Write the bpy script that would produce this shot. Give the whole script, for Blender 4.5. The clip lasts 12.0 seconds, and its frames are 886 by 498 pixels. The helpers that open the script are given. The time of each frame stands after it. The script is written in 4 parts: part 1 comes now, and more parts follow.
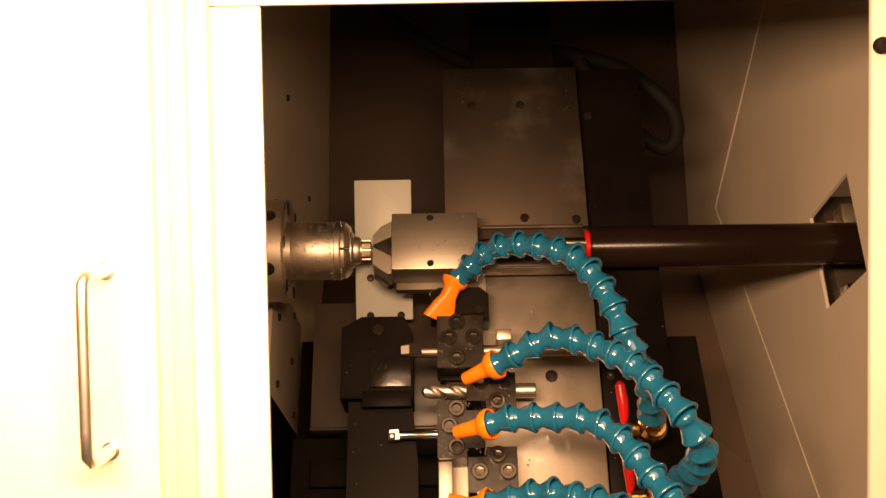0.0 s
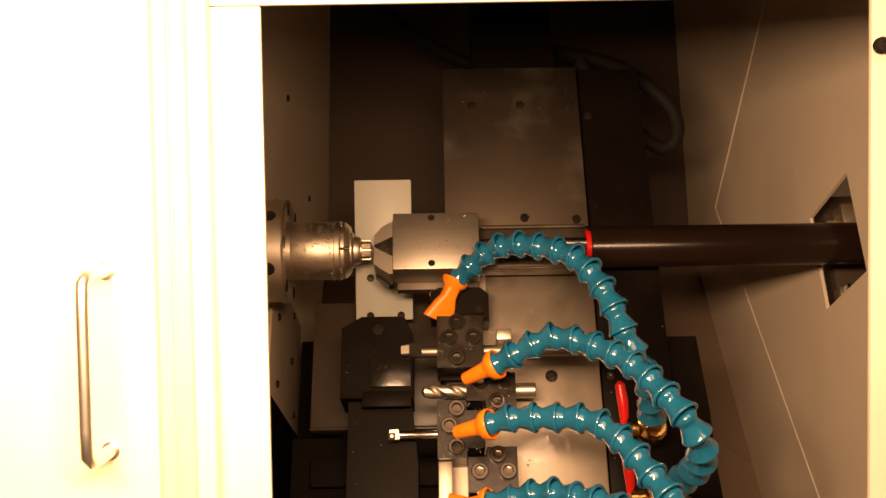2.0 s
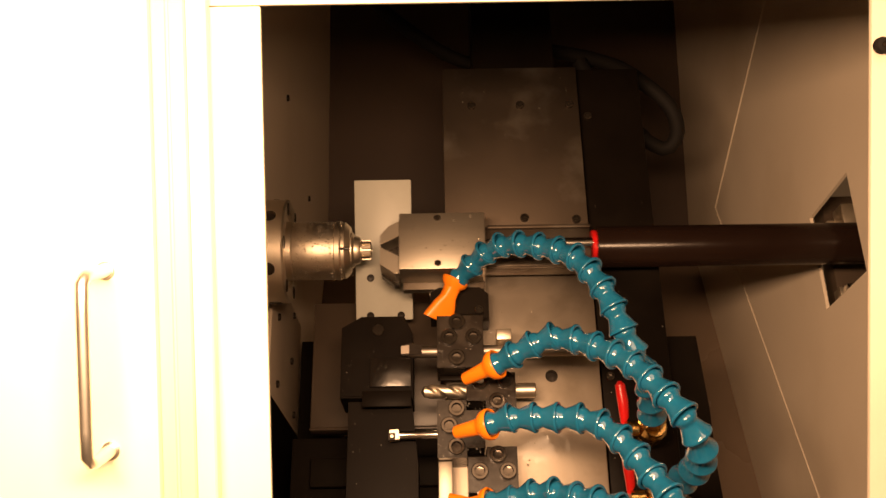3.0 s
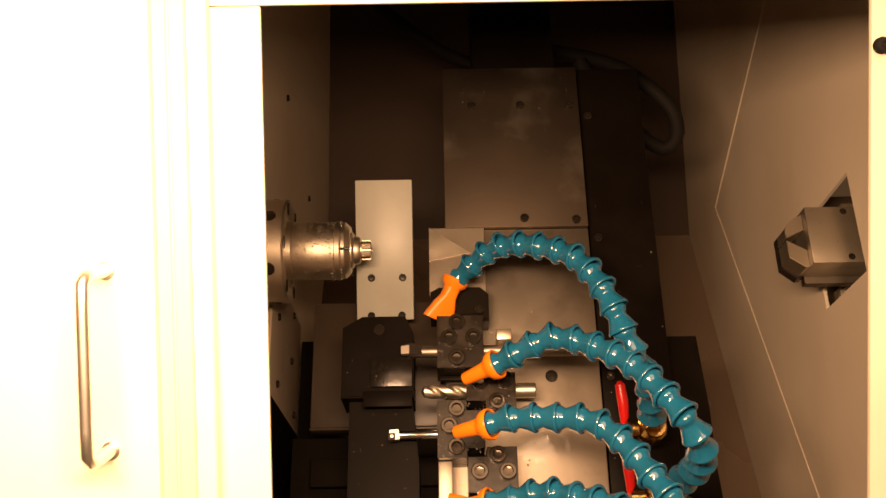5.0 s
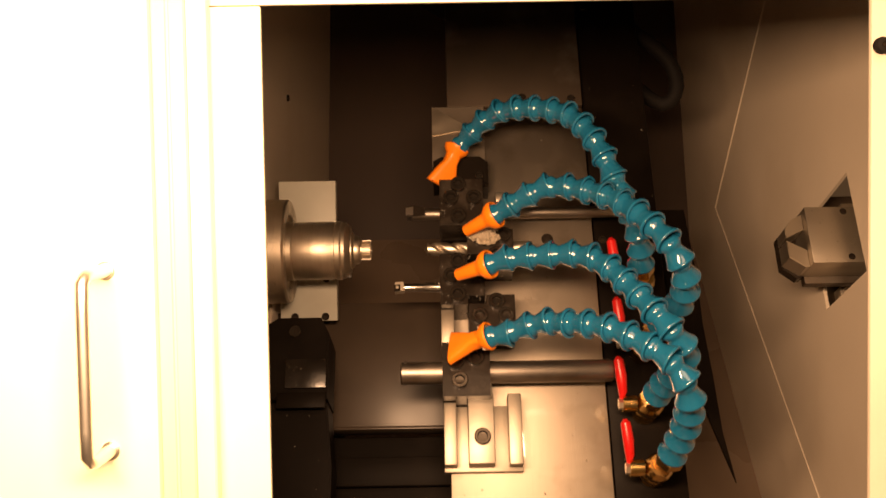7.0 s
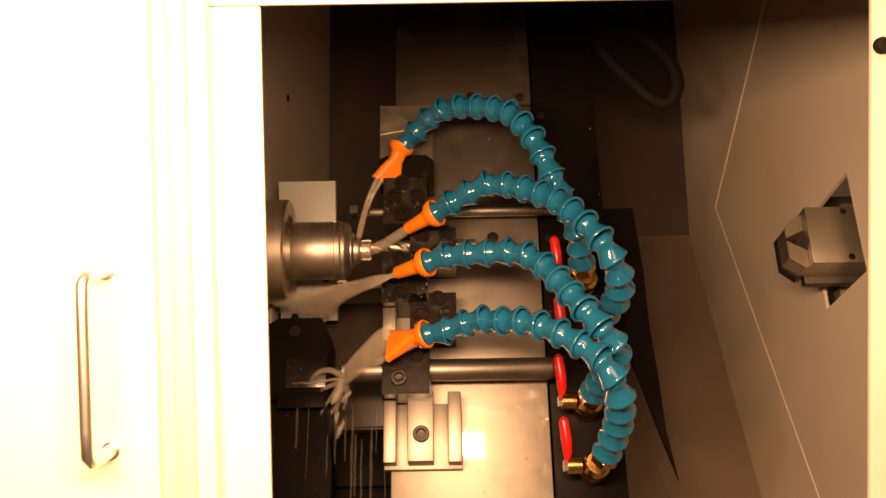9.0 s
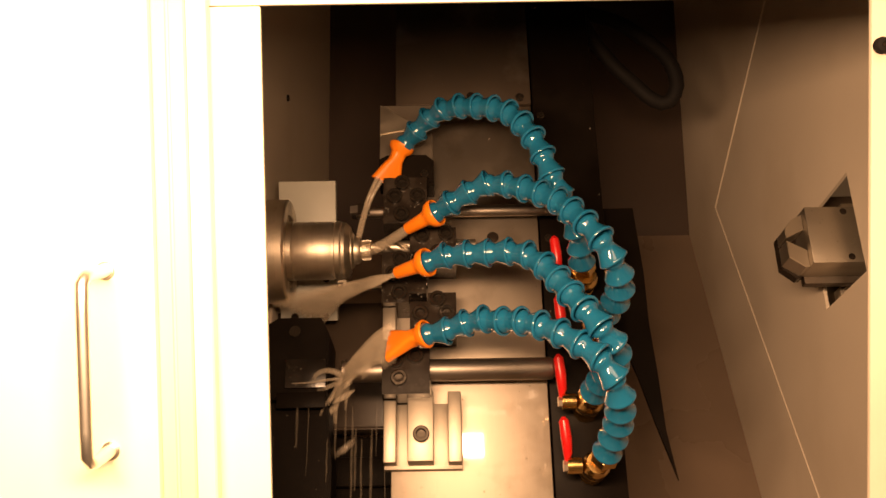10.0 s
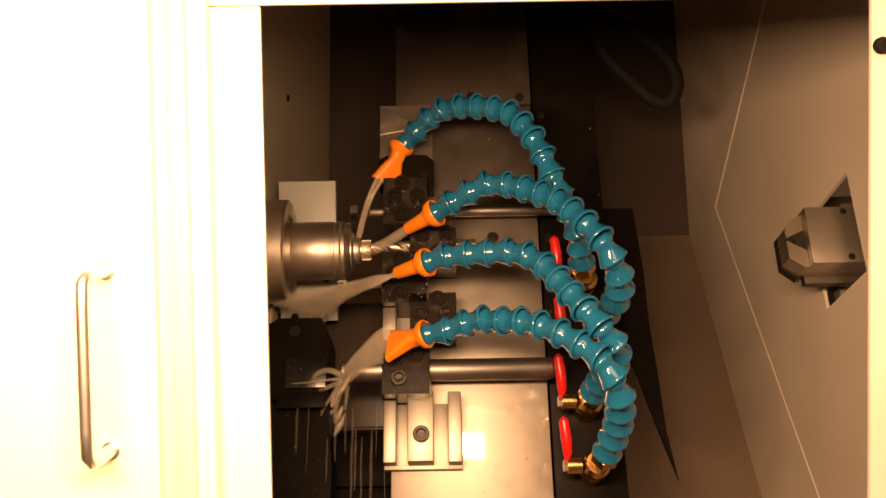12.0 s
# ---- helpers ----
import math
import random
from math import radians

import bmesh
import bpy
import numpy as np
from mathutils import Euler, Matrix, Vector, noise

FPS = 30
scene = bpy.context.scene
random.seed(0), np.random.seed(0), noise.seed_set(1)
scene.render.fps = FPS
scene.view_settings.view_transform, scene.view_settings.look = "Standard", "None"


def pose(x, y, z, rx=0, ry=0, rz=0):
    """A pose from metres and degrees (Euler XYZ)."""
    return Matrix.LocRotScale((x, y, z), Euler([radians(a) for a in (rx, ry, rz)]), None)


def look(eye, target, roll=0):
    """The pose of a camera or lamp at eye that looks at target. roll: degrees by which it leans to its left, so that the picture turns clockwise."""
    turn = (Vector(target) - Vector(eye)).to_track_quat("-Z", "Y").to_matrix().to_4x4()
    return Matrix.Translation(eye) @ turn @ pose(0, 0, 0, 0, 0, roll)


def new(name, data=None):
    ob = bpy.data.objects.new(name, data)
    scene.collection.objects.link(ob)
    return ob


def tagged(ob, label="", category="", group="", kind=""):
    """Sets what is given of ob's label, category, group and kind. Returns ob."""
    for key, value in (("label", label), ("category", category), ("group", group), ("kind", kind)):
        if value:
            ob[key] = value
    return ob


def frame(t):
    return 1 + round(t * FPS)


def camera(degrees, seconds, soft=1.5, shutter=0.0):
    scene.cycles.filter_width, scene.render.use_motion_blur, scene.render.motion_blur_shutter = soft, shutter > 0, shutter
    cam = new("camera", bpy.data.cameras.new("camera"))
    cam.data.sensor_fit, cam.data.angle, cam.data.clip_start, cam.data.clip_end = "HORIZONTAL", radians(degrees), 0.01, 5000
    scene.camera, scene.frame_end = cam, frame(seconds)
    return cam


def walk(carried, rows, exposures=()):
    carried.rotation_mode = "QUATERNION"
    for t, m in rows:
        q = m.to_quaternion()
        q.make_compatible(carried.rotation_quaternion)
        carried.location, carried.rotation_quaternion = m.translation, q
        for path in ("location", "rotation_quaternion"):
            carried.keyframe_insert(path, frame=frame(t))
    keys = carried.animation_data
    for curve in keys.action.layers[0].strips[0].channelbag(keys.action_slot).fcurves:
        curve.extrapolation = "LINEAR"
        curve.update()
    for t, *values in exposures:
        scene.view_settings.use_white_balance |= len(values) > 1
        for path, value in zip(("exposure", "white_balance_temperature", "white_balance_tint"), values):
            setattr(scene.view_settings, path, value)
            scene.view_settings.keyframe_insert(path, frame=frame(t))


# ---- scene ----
cam = camera(49.5, 12.0, soft=1.5, shutter=0.5)

# The machine's frame: x to the right, y up along the sloped front, z out of the machine. The eye is its origin.
PITCH = 36.3
SLANT = 23.7
EYE = Vector((0.0, 0.0, 1.53))
G = pose(EYE.x, EYE.y, EYE.z, 90 - PITCH)
# The slanted bed: origin on the spindle's axis, x along it, y up the slant, z off the bed.
BED = G @ pose(0, 0, -0.815, -SLANT)
# The sloped front of the machine, with the door.
FRONT = G @ pose(0, 0, -0.487, 2.5)

walk(cam, [(0.0, G @ pose(0, 0, 0, 0, 0, -0.9)), (12.0, G @ pose(0, 0, 0, 0, 0, -0.9))], exposures=[(0.0, 0.0), (12.0, 0.0)])

# ---- light: warm ceiling panels in a closed workshop ----
world = bpy.data.worlds.new("world")
scene.world = world
world.use_nodes = True
world.node_tree.nodes["Background"].inputs[0].default_value = (1.0, 0.80, 0.58, 1)
world.node_tree.nodes["Background"].inputs[1].default_value = 0.0

WARM = (1.0, 0.575, 0.31)


def area_lamp(name, place, target, w, h, watts):
    data = bpy.data.lights.new(name, "AREA")
    data.shape, data.size, data.size_y, data.energy, data.color = "RECTANGLE", w, h, watts, WARM
    ob = new(name, data)
    ob.matrix_world = look(place, target)
    return ob


LAMP_AT = Vector((0.20, -0.02, 2.86))
area_lamp("ceiling_lamp_light", LAMP_AT, (LAMP_AT.x, LAMP_AT.y, 0), 1.6, 0.9, 25.0)
# an added, unseen long lamp just above the eye fills the opening from the front
FRONT_FILL = G @ Vector((-0.085, 0.080, -0.14))
FRONT_FILL_AIM = G @ Vector((-0.085, -0.06, -0.80))
area_lamp("front_fill_light", FRONT_FILL, FRONT_FILL_AIM, 0.36, 0.06, 8.6)


# ---- materials ----
def material(name, color, rough=0.5, metal=0.0, vary=0.15, scale=40.0, bump=0.0, fine=400.0, stretch=(1, 1, 1), coat=0.0, stain=None, stain_scale=9.0, rough_vary=0.12, trans=0.0, ior=1.45, wet=0.0, soft=0.0):
    m = bpy.data.materials.new(name)
    m.use_nodes = True
    nt = m.node_tree
    b = nt.nodes["Principled BSDF"]
    tc = nt.nodes.new("ShaderNodeTexCoord")
    mp = nt.nodes.new("ShaderNodeMapping")
    mp.inputs["Scale"].default_value = stretch
    nt.links.new(tc.outputs["Object"], mp.inputs["Vector"])
    big = nt.nodes.new("ShaderNodeTexNoise")
    big.inputs["Scale"].default_value, big.inputs["Detail"].default_value = scale, 6
    grain = nt.nodes.new("ShaderNodeTexNoise")
    grain.inputs["Scale"].default_value, grain.inputs["Detail"].default_value = fine, 3
    for n in (big, grain):
        nt.links.new(mp.outputs[0], n.inputs["Vector"])
    ramp = nt.nodes.new("ShaderNodeMix")
    ramp.data_type = "RGBA"
    lo = [c * (1 - vary) for c in color]
    hi = [min(1, c * (1 + vary)) for c in color]
    ramp.inputs[6].default_value, ramp.inputs[7].default_value = (*lo, 1), (*hi, 1)
    nt.links.new(big.outputs["Fac"], ramp.inputs[0])
    out = ramp.outputs[2]
    if stain:
        sn = nt.nodes.new("ShaderNodeTexNoise")
        sn.inputs["Scale"].default_value, sn.inputs["Detail"].default_value = stain_scale, 8
        nt.links.new(tc.outputs["Object"], sn.inputs["Vector"])
        sr = nt.nodes.new("ShaderNodeValToRGB")
        sr.color_ramp.elements[0].position, sr.color_ramp.elements[1].position = 0.52, 0.72
        nt.links.new(sn.outputs["Fac"], sr.inputs[0])
        mx = nt.nodes.new("ShaderNodeMix")
        mx.data_type = "RGBA"
        mx.inputs[7].default_value = (*stain, 1)
        nt.links.new(sr.outputs[0], mx.inputs[0])
        nt.links.new(out, mx.inputs[6])
        out = mx.outputs[2]
    nt.links.new(out, b.inputs["Base Color"])
    rr = nt.nodes.new("ShaderNodeMapRange")
    rr.inputs["To Min"].default_value, rr.inputs["To Max"].default_value = max(0.02, rough - rough_vary), min(1, rough + rough_vary)
    nt.links.new(big.outputs["Fac"], rr.inputs["Value"])
    nt.links.new(rr.outputs[0], b.inputs["Roughness"])
    b.inputs["Metallic"].default_value = metal
    b.inputs["Coat Weight"].default_value = coat
    b.inputs["Coat Roughness"].default_value = 0.05
    b.inputs["Transmission Weight"].default_value = trans
    b.inputs["IOR"].default_value = ior
    b.inputs["Subsurface Weight"].default_value = soft
    b.inputs["Subsurface Radius"].default_value = (0.3, 0.8, 1.0)
    b.inputs["Subsurface Scale"].default_value = 0.002
    if wet:
        # a broken film of coolant: smooth where it stands, dry steel between
        wn = nt.nodes.new("ShaderNodeTexNoise")
        wn.inputs["Scale"].default_value, wn.inputs["Detail"].default_value, wn.inputs["Distortion"].default_value = 9, 4, 1.0
        nt.links.new(tc.outputs["Object"], wn.inputs["Vector"])
        wr = nt.nodes.new("ShaderNodeValToRGB")
        wr.color_ramp.elements[0].position, wr.color_ramp.elements[1].position = 0.50, 0.54
        nt.links.new(wn.outputs["Fac"], wr.inputs[0])
        wm = nt.nodes.new("ShaderNodeMix")
        wm.inputs[3].default_value = wet
        nt.links.new(wr.outputs[0], wm.inputs[0])
        nt.links.new(rr.outputs[0], wm.inputs[2])
        nt.links.new(wm.outputs[0], b.inputs["Roughness"])
        nt.links.new(wr.outputs[0], b.inputs["Coat Weight"])
        b.inputs["Coat Roughness"].default_value, b.inputs["Coat IOR"].default_value = 0.06, 1.6
    if bump:
        bp = nt.nodes.new("ShaderNodeBump")
        bp.inputs["Strength"].default_value, bp.inputs["Distance"].default_value = bump, 0.0006
        nt.links.new(grain.outputs["Fac"], bp.inputs["Height"])
        nt.links.new(bp.outputs[0], b.inputs["Normal"])
    return m


WHITE_PAINT = material("white_door_paint", (0.87, 0.84, 0.65), 0.35, vary=0.03, bump=0.08)
# cream tone holds the weaker light on the door's edge strip
EDGE_STRIP = material("dim_cream_edge", (0.80, 0.66, 0.43), 0.5, vary=0.04, scale=20, bump=0.05)
CREAM = material("cream_sheet_paint", (0.64, 0.57, 0.47), 0.42, vary=0.05, scale=14, bump=0.15, stain=(0.56, 0.49, 0.39), stain_scale=5)
# paint darkened to carry the shade at the enclosure's far end
BACK_SHADE = material("shaded_back_paint", (0.056, 0.037, 0.026), 0.5, vary=0.15, scale=10, bump=0.12, stain=(0.055, 0.038, 0.028), stain_scale=4)
APRON = material("oily_apron_steel", (0.21, 0.157, 0.115), 0.28, vary=0.2, scale=6, bump=0.06, stain=(0.14, 0.104, 0.076), stain_scale=4)
GROUND_STEEL = material("ground_steel_plate", (0.37, 0.325, 0.27), 0.52, 1.0, vary=0.10, scale=25, bump=0.10, fine=900, stretch=(1, 0.05, 1), stain=(0.25, 0.215, 0.17), stain_scale=22, rough_vary=0.06, wet=0.50)
COVER_STEEL = material("dull_cover_steel", (0.105, 0.085, 0.067), 0.58, 1.0, vary=0.12, scale=20, bump=0.10, stain=(0.22, 0.20, 0.17), stain_scale=16)
STEEL = material("turned_steel", (0.70, 0.63, 0.52), 0.42, 1.0, vary=0.10, scale=60, bump=0.12, fine=1200)
BRUSHED = material("brushed_steel", (0.40, 0.36, 0.30), 0.48, 1.0, vary=0.08, scale=30, bump=0.12, fine=900, stretch=(0.08, 1, 1))
GRIP_STEEL = material("ground_gripper_steel", (0.50, 0.455, 0.385), 0.46, 1.0, vary=0.08, scale=30, bump=0.12, fine=900, stretch=(0.08, 1, 1))
BAR_STEEL = material("dull_bar_steel", (0.36, 0.32, 0.28), 0.42, 1.0, vary=0.12, scale=30, bump=0.15, stain=(0.26, 0.23, 0.19), stain_scale=25)
CHROME = material("polished_steel", (0.80, 0.78, 0.74), 0.20, 1.0, vary=0.04, rough_vary=0.04)
HANDLE_STEEL = material("satin_handle_steel", (0.88, 0.86, 0.80), 0.36, 1.0, vary=0.03, rough_vary=0.04)
BED_STEEL = material("oily_bed_steel", (0.055, 0.041, 0.030), 0.34, 0.0, vary=0.25, scale=14, bump=0.08, stain=(0.04, 0.03, 0.022))
GREY_PAINT = material("oily_grey_paint", (0.44, 0.38, 0.31), 0.4, vary=0.12, scale=20, bump=0.1, stain=(0.32, 0.27, 0.21))
BLACK_OXIDE = material("black_oxide_steel", (0.020, 0.0155, 0.012), 0.24, 0.0, ior=1.28, vary=0.3, scale=70, bump=0.12, stain=(0.05, 0.041, 0.033), stain_scale=45)
SCREW_STEEL = material("oily_screw_steel", (0.055, 0.046, 0.037), 0.16, 0.7, vary=0.2, scale=80, bump=0.1)
BLACK_PAINT = material("black_painted_steel", (0.007, 0.0052, 0.004), 0.42, ior=1.12, vary=0.3, scale=30, bump=0.08, stain=(0.014, 0.011, 0.0085), rough_vary=0.1)
WET_PAINT = material("wet_black_paint", (0.010, 0.008, 0.0065), 0.22, vary=0.3, scale=30, bump=0.25, fine=160, stain=(0.016, 0.013, 0.010), rough_vary=0.07)
CASTING = material("black_casting_paint", (0.009, 0.007, 0.0055), 0.5, ior=1.15, vary=0.3, scale=18, bump=0.2, stain=(0.018, 0.014, 0.011))
TUBE = material("brown_black_tube", (0.013, 0.007, 0.005), 0.20, 0.0, ior=1.28, vary=0.2, scale=20, bump=0.05)
RUBBER = material("black_rubber", (0.006, 0.005, 0.0045), 0.75, ior=1.3, vary=0.2, bump=0.1)
HDPE = material("white_plastic_block", (0.50, 0.51, 0.46), 0.38, vary=0.05, scale=30, bump=0.1, stain=(0.42, 0.42, 0.37), stain_scale=14)
BLUE = material("blue_hose_plastic", (0.012, 0.138, 0.270), 0.10, vary=0.10, scale=50, bump=0.02, coat=0.9, soft=0.25, rough_vary=0.04)
ORANGE = material("orange_nozzle_plastic", (0.95, 0.25, 0.010), 0.33, vary=0.05, scale=60, bump=0.04)
RED = material("red_vinyl_grip", (0.56, 0.011, 0.011), 0.30, vary=0.1, scale=60, bump=0.05)
BRASS = material("brass", (0.68, 0.46, 0.17), 0.24, 1.0, vary=0.15, scale=70, bump=0.1)
DROP = material("coolant_drop", (0.9, 0.86, 0.78), 0.04, vary=0.02, trans=0.88, ior=1.33, rough_vary=0.02)
CONCRETE = material("workshop_floor_paint", (0.42, 0.40, 0.36), 0.6, vary=0.15, scale=3, bump=0.2)
PLASTER = material("workshop_wall_plaster", (0.62, 0.59, 0.53), 0.8, vary=0.05, scale=3, bump=0.2)

# ---- building helpers (lengths in millimetres) ----
MM = 0.001
OFF = {}


def thing(name, label, category, at, base=(0, 0, 0), group="", kind=""):
    ob = new(name)
    ob.empty_display_size = 0.02
    b = Vector(base) * MM
    ob.matrix_world = at @ Matrix.Translation(b)
    OFF[ob.name] = b
    return tagged(ob, label, category, group, kind)


def to_mesh(name, bm, mat, smooth=True):
    me = bpy.data.meshes.new(name)
    bmesh.ops.recalc_face_normals(bm, faces=bm.faces)
    bm.to_mesh(me)
    bm.free()
    me.materials.append(mat)
    if smooth:
        me.polygons.foreach_set("use_smooth", [True] * len(me.polygons))
        me.set_sharp_from_angle(angle=radians(38))
    return me


def part_mesh(name, me, parent, m=None, label=""):
    """A mesh under a thing or part; m is given in the thing's frame."""
    ob = new(name, me)
    ob.parent = parent
    m = m or Matrix()
    if parent.parent is None:
        ob.matrix_basis = Matrix.Translation(-OFF[parent.name]) @ m
    else:
        ob.matrix_basis = parent.matrix_basis.inverted() @ Matrix.Translation(-OFF[parent.parent.name]) @ m
    if label:
        tagged(ob, label)
    return ob


def part(name, bm, mat, parent, label="", m=None):
    return part_mesh(name, to_mesh(name, bm, mat), parent, m, label)


def structure(name, bm, mat, at, label, category):
    ob = new(name, to_mesh(name, bm, mat))
    ob.matrix_world = at
    return tagged(ob, label, category, kind="structure")


def box(x0, x1, y0, y1, z0, z1, bevel=0.8, bm=None):
    bm = bm or bmesh.new()
    r = bmesh.ops.create_cube(bm, size=1)
    for v in r["verts"]:
        v.co = Vector(((x0 + x1) / 2 + v.co.x * (x1 - x0), (y0 + y1) / 2 + v.co.y * (y1 - y0), (z0 + z1) / 2 + v.co.z * (z1 - z0))) * MM
    if bevel:
        es = list({e for v in r["verts"] for e in v.link_edges})
        bmesh.ops.bevel(bm, geom=es, offset=bevel * MM, segments=2, affect="EDGES", profile=0.5)
    return bm


def prism(points, z0, z1, bevel=0.8, bm=None, hole=None):
    """A plate with the outline points (x, y) from z0 to z1, and an optional hole outline."""
    bm = bm or bmesh.new()
    edges = []
    for loop in (points, hole):
        if loop:
            vs = [bm.verts.new((x * MM, y * MM, z0 * MM)) for x, y in loop]
            edges += [bm.edges.new((vs[i], vs[(i + 1) % len(vs)])) for i in range(len(vs))]
    if hole:
        faces = [f for f in bmesh.ops.triangle_fill(bm, edges=edges, use_beauty=True, use_dissolve=False)["geom"] if isinstance(f, bmesh.types.BMFace)]
    else:
        faces = [bm.faces.new(vs)]
    ex = bmesh.ops.extrude_face_region(bm, geom=faces)["geom"]
    top = [v for v in ex if isinstance(v, bmesh.types.BMVert)]
    for v in top:
        v.co.z = z1 * MM
    if bevel:
        bm.normal_update()
        rim = [e for e in bm.edges if all(abs(v.co.z - z1 * MM) < 1e-7 for v in e.verts) and len(e.link_faces) == 2 and e.calc_face_angle(0) > 0.5]
        bmesh.ops.bevel(bm, geom=rim, offset=bevel * MM, segments=2, affect="EDGES")
    return bm


def lathe(profile, n=32, bm=None, m=None):
    """Turned round z from (radius, z) pairs."""
    bm = bm or bmesh.new()
    rings = []
    for r, z in profile:
        if r < 1e-6:
            rings.append([bm.verts.new((0, 0, z * MM))])
        else:
            rings.append([bm.verts.new((r * MM * math.cos(2 * math.pi * i / n), r * MM * math.sin(2 * math.pi * i / n), z * MM)) for i in range(n)])
    for a, b in zip(rings, rings[1:]):
        for i in range(n):
            j = (i + 1) % n
            if len(a) == 1 and len(b) > 1:
                bm.faces.new((a[0], b[i], b[j]))
            elif len(b) == 1 and len(a) > 1:
                bm.faces.new((a[i], a[j], b[0]))
            elif len(a) > 1:
                bm.faces.new((a[i], a[j], b[j], b[i]))
    if m is not None:
        vs = [v for ring in rings for v in ring]
        bmesh.ops.transform(bm, matrix=m, verts=vs)
    return bm


def at(x, y, z, rx=0, ry=0, rz=0):
    return pose(x * MM, y * MM, z * MM, rx, ry, rz)


ALONG_X = Matrix.Rotation(radians(90), 4, "Y")


def spline(points, step):
    """Points along a smooth curve through the given ones, step mm apart."""
    P = [Vector(p) for p in points]
    P = [P[0] * 2 - P[1]] + P + [P[-1] * 2 - P[-2]]
    fine = []
    for i in range(1, len(P) - 2):
        for k in range(40):
            t = k / 40
            a, b, c, d = P[i - 1], P[i], P[i + 1], P[i + 2]
            fine.append(0.5 * ((2 * b) + (c - a) * t + (2 * a - 5 * b + 4 * c - d) * t * t + (3 * b - a - 3 * c + d) * t ** 3))
    fine.append(P[-2])
    out, run = [fine[0]], 0.0
    for a, b in zip(fine, fine[1:]):
        run += (b - a).length
        if run >= step:
            out.append(b)
            run = 0.0
    return out


def tube(points, radii, n=14, bm=None):
    """A bent round bar through the points, closed at both ends."""
    bm = bm or bmesh.new()
    P = [Vector(p) for p in points]
    if not isinstance(radii, (list, tuple)):
        radii = [radii] * len(P)
    rings = []
    side = Vector((0.3, 0.5, 0.8))
    for i, p in enumerate(P):
        d = (P[min(i + 1, len(P) - 1)] - P[max(i - 1, 0)]).normalized()
        side = (side - d * side.dot(d)).normalized()
        up = d.cross(side)
        rings.append([bm.verts.new((p + (side * math.cos(2 * math.pi * k / n) + up * math.sin(2 * math.pi * k / n)) * radii[i]) * MM) for k in range(n)])
    for a, b in zip(rings, rings[1:]):
        for k in range(n):
            bm.faces.new((a[k], a[(k + 1) % n], b[(k + 1) % n], b[k]))
    bm.faces.new(rings[0][::-1])
    bm.faces.new(rings[-1])
    return bm


def bolt_mesh(name, r, h, mat):
    """A socket-head cap screw's head, standing on z = 0."""
    bm = lathe([(0, 0), (r, 0), (r, h - 0.6), (r - 0.6, h), (r * 0.62, h), (r * 0.58, h - 0.3), (r * 0.55, h * 0.45), (0, h * 0.4)], 20)
    return to_mesh(name, bm, mat)


BOLT8 = bolt_mesh("cap_screw", 6.5, 6.5, SCREW_STEEL)
BOLT5 = bolt_mesh("small_cap_screw", 4.2, 4.0, STEEL)
BOLT_DARK = bolt_mesh("dark_cap_screw", 3.8, 3.2, SCREW_STEEL)
BOLT4 = bolt_mesh("button_screw", 3.4, 2.2, BLACK_OXIDE)

# ---- the workshop round the machine ----
def room():
    structure("floor", box(-3000, 3000, -3500, 2500, -20, 0, 0), CONCRETE, Matrix(), "grey painted workshop floor", "floor")
    structure("ceiling", box(-3000, 3000, -3500, 2500, 2900, 2950, 0), PLASTER, Matrix(), "plain pale workshop ceiling", "ceiling")
    for nm, b in (("wall_south", (-3000, 3000, -3600, -3500)), ("wall_north", (-3000, 3000, 2500, 2600)), ("wall_east", (3000, 3100, -3600, 2600)), ("wall_west", (-3100, -3000, -3600, 2600))):
        structure(nm, box(*b, 0, 2950, 0), PLASTER, Matrix(), "plain pale workshop wall", "wall")


room()

# ---- the machine's enclosure ----
XL, XR = -155, 333.5


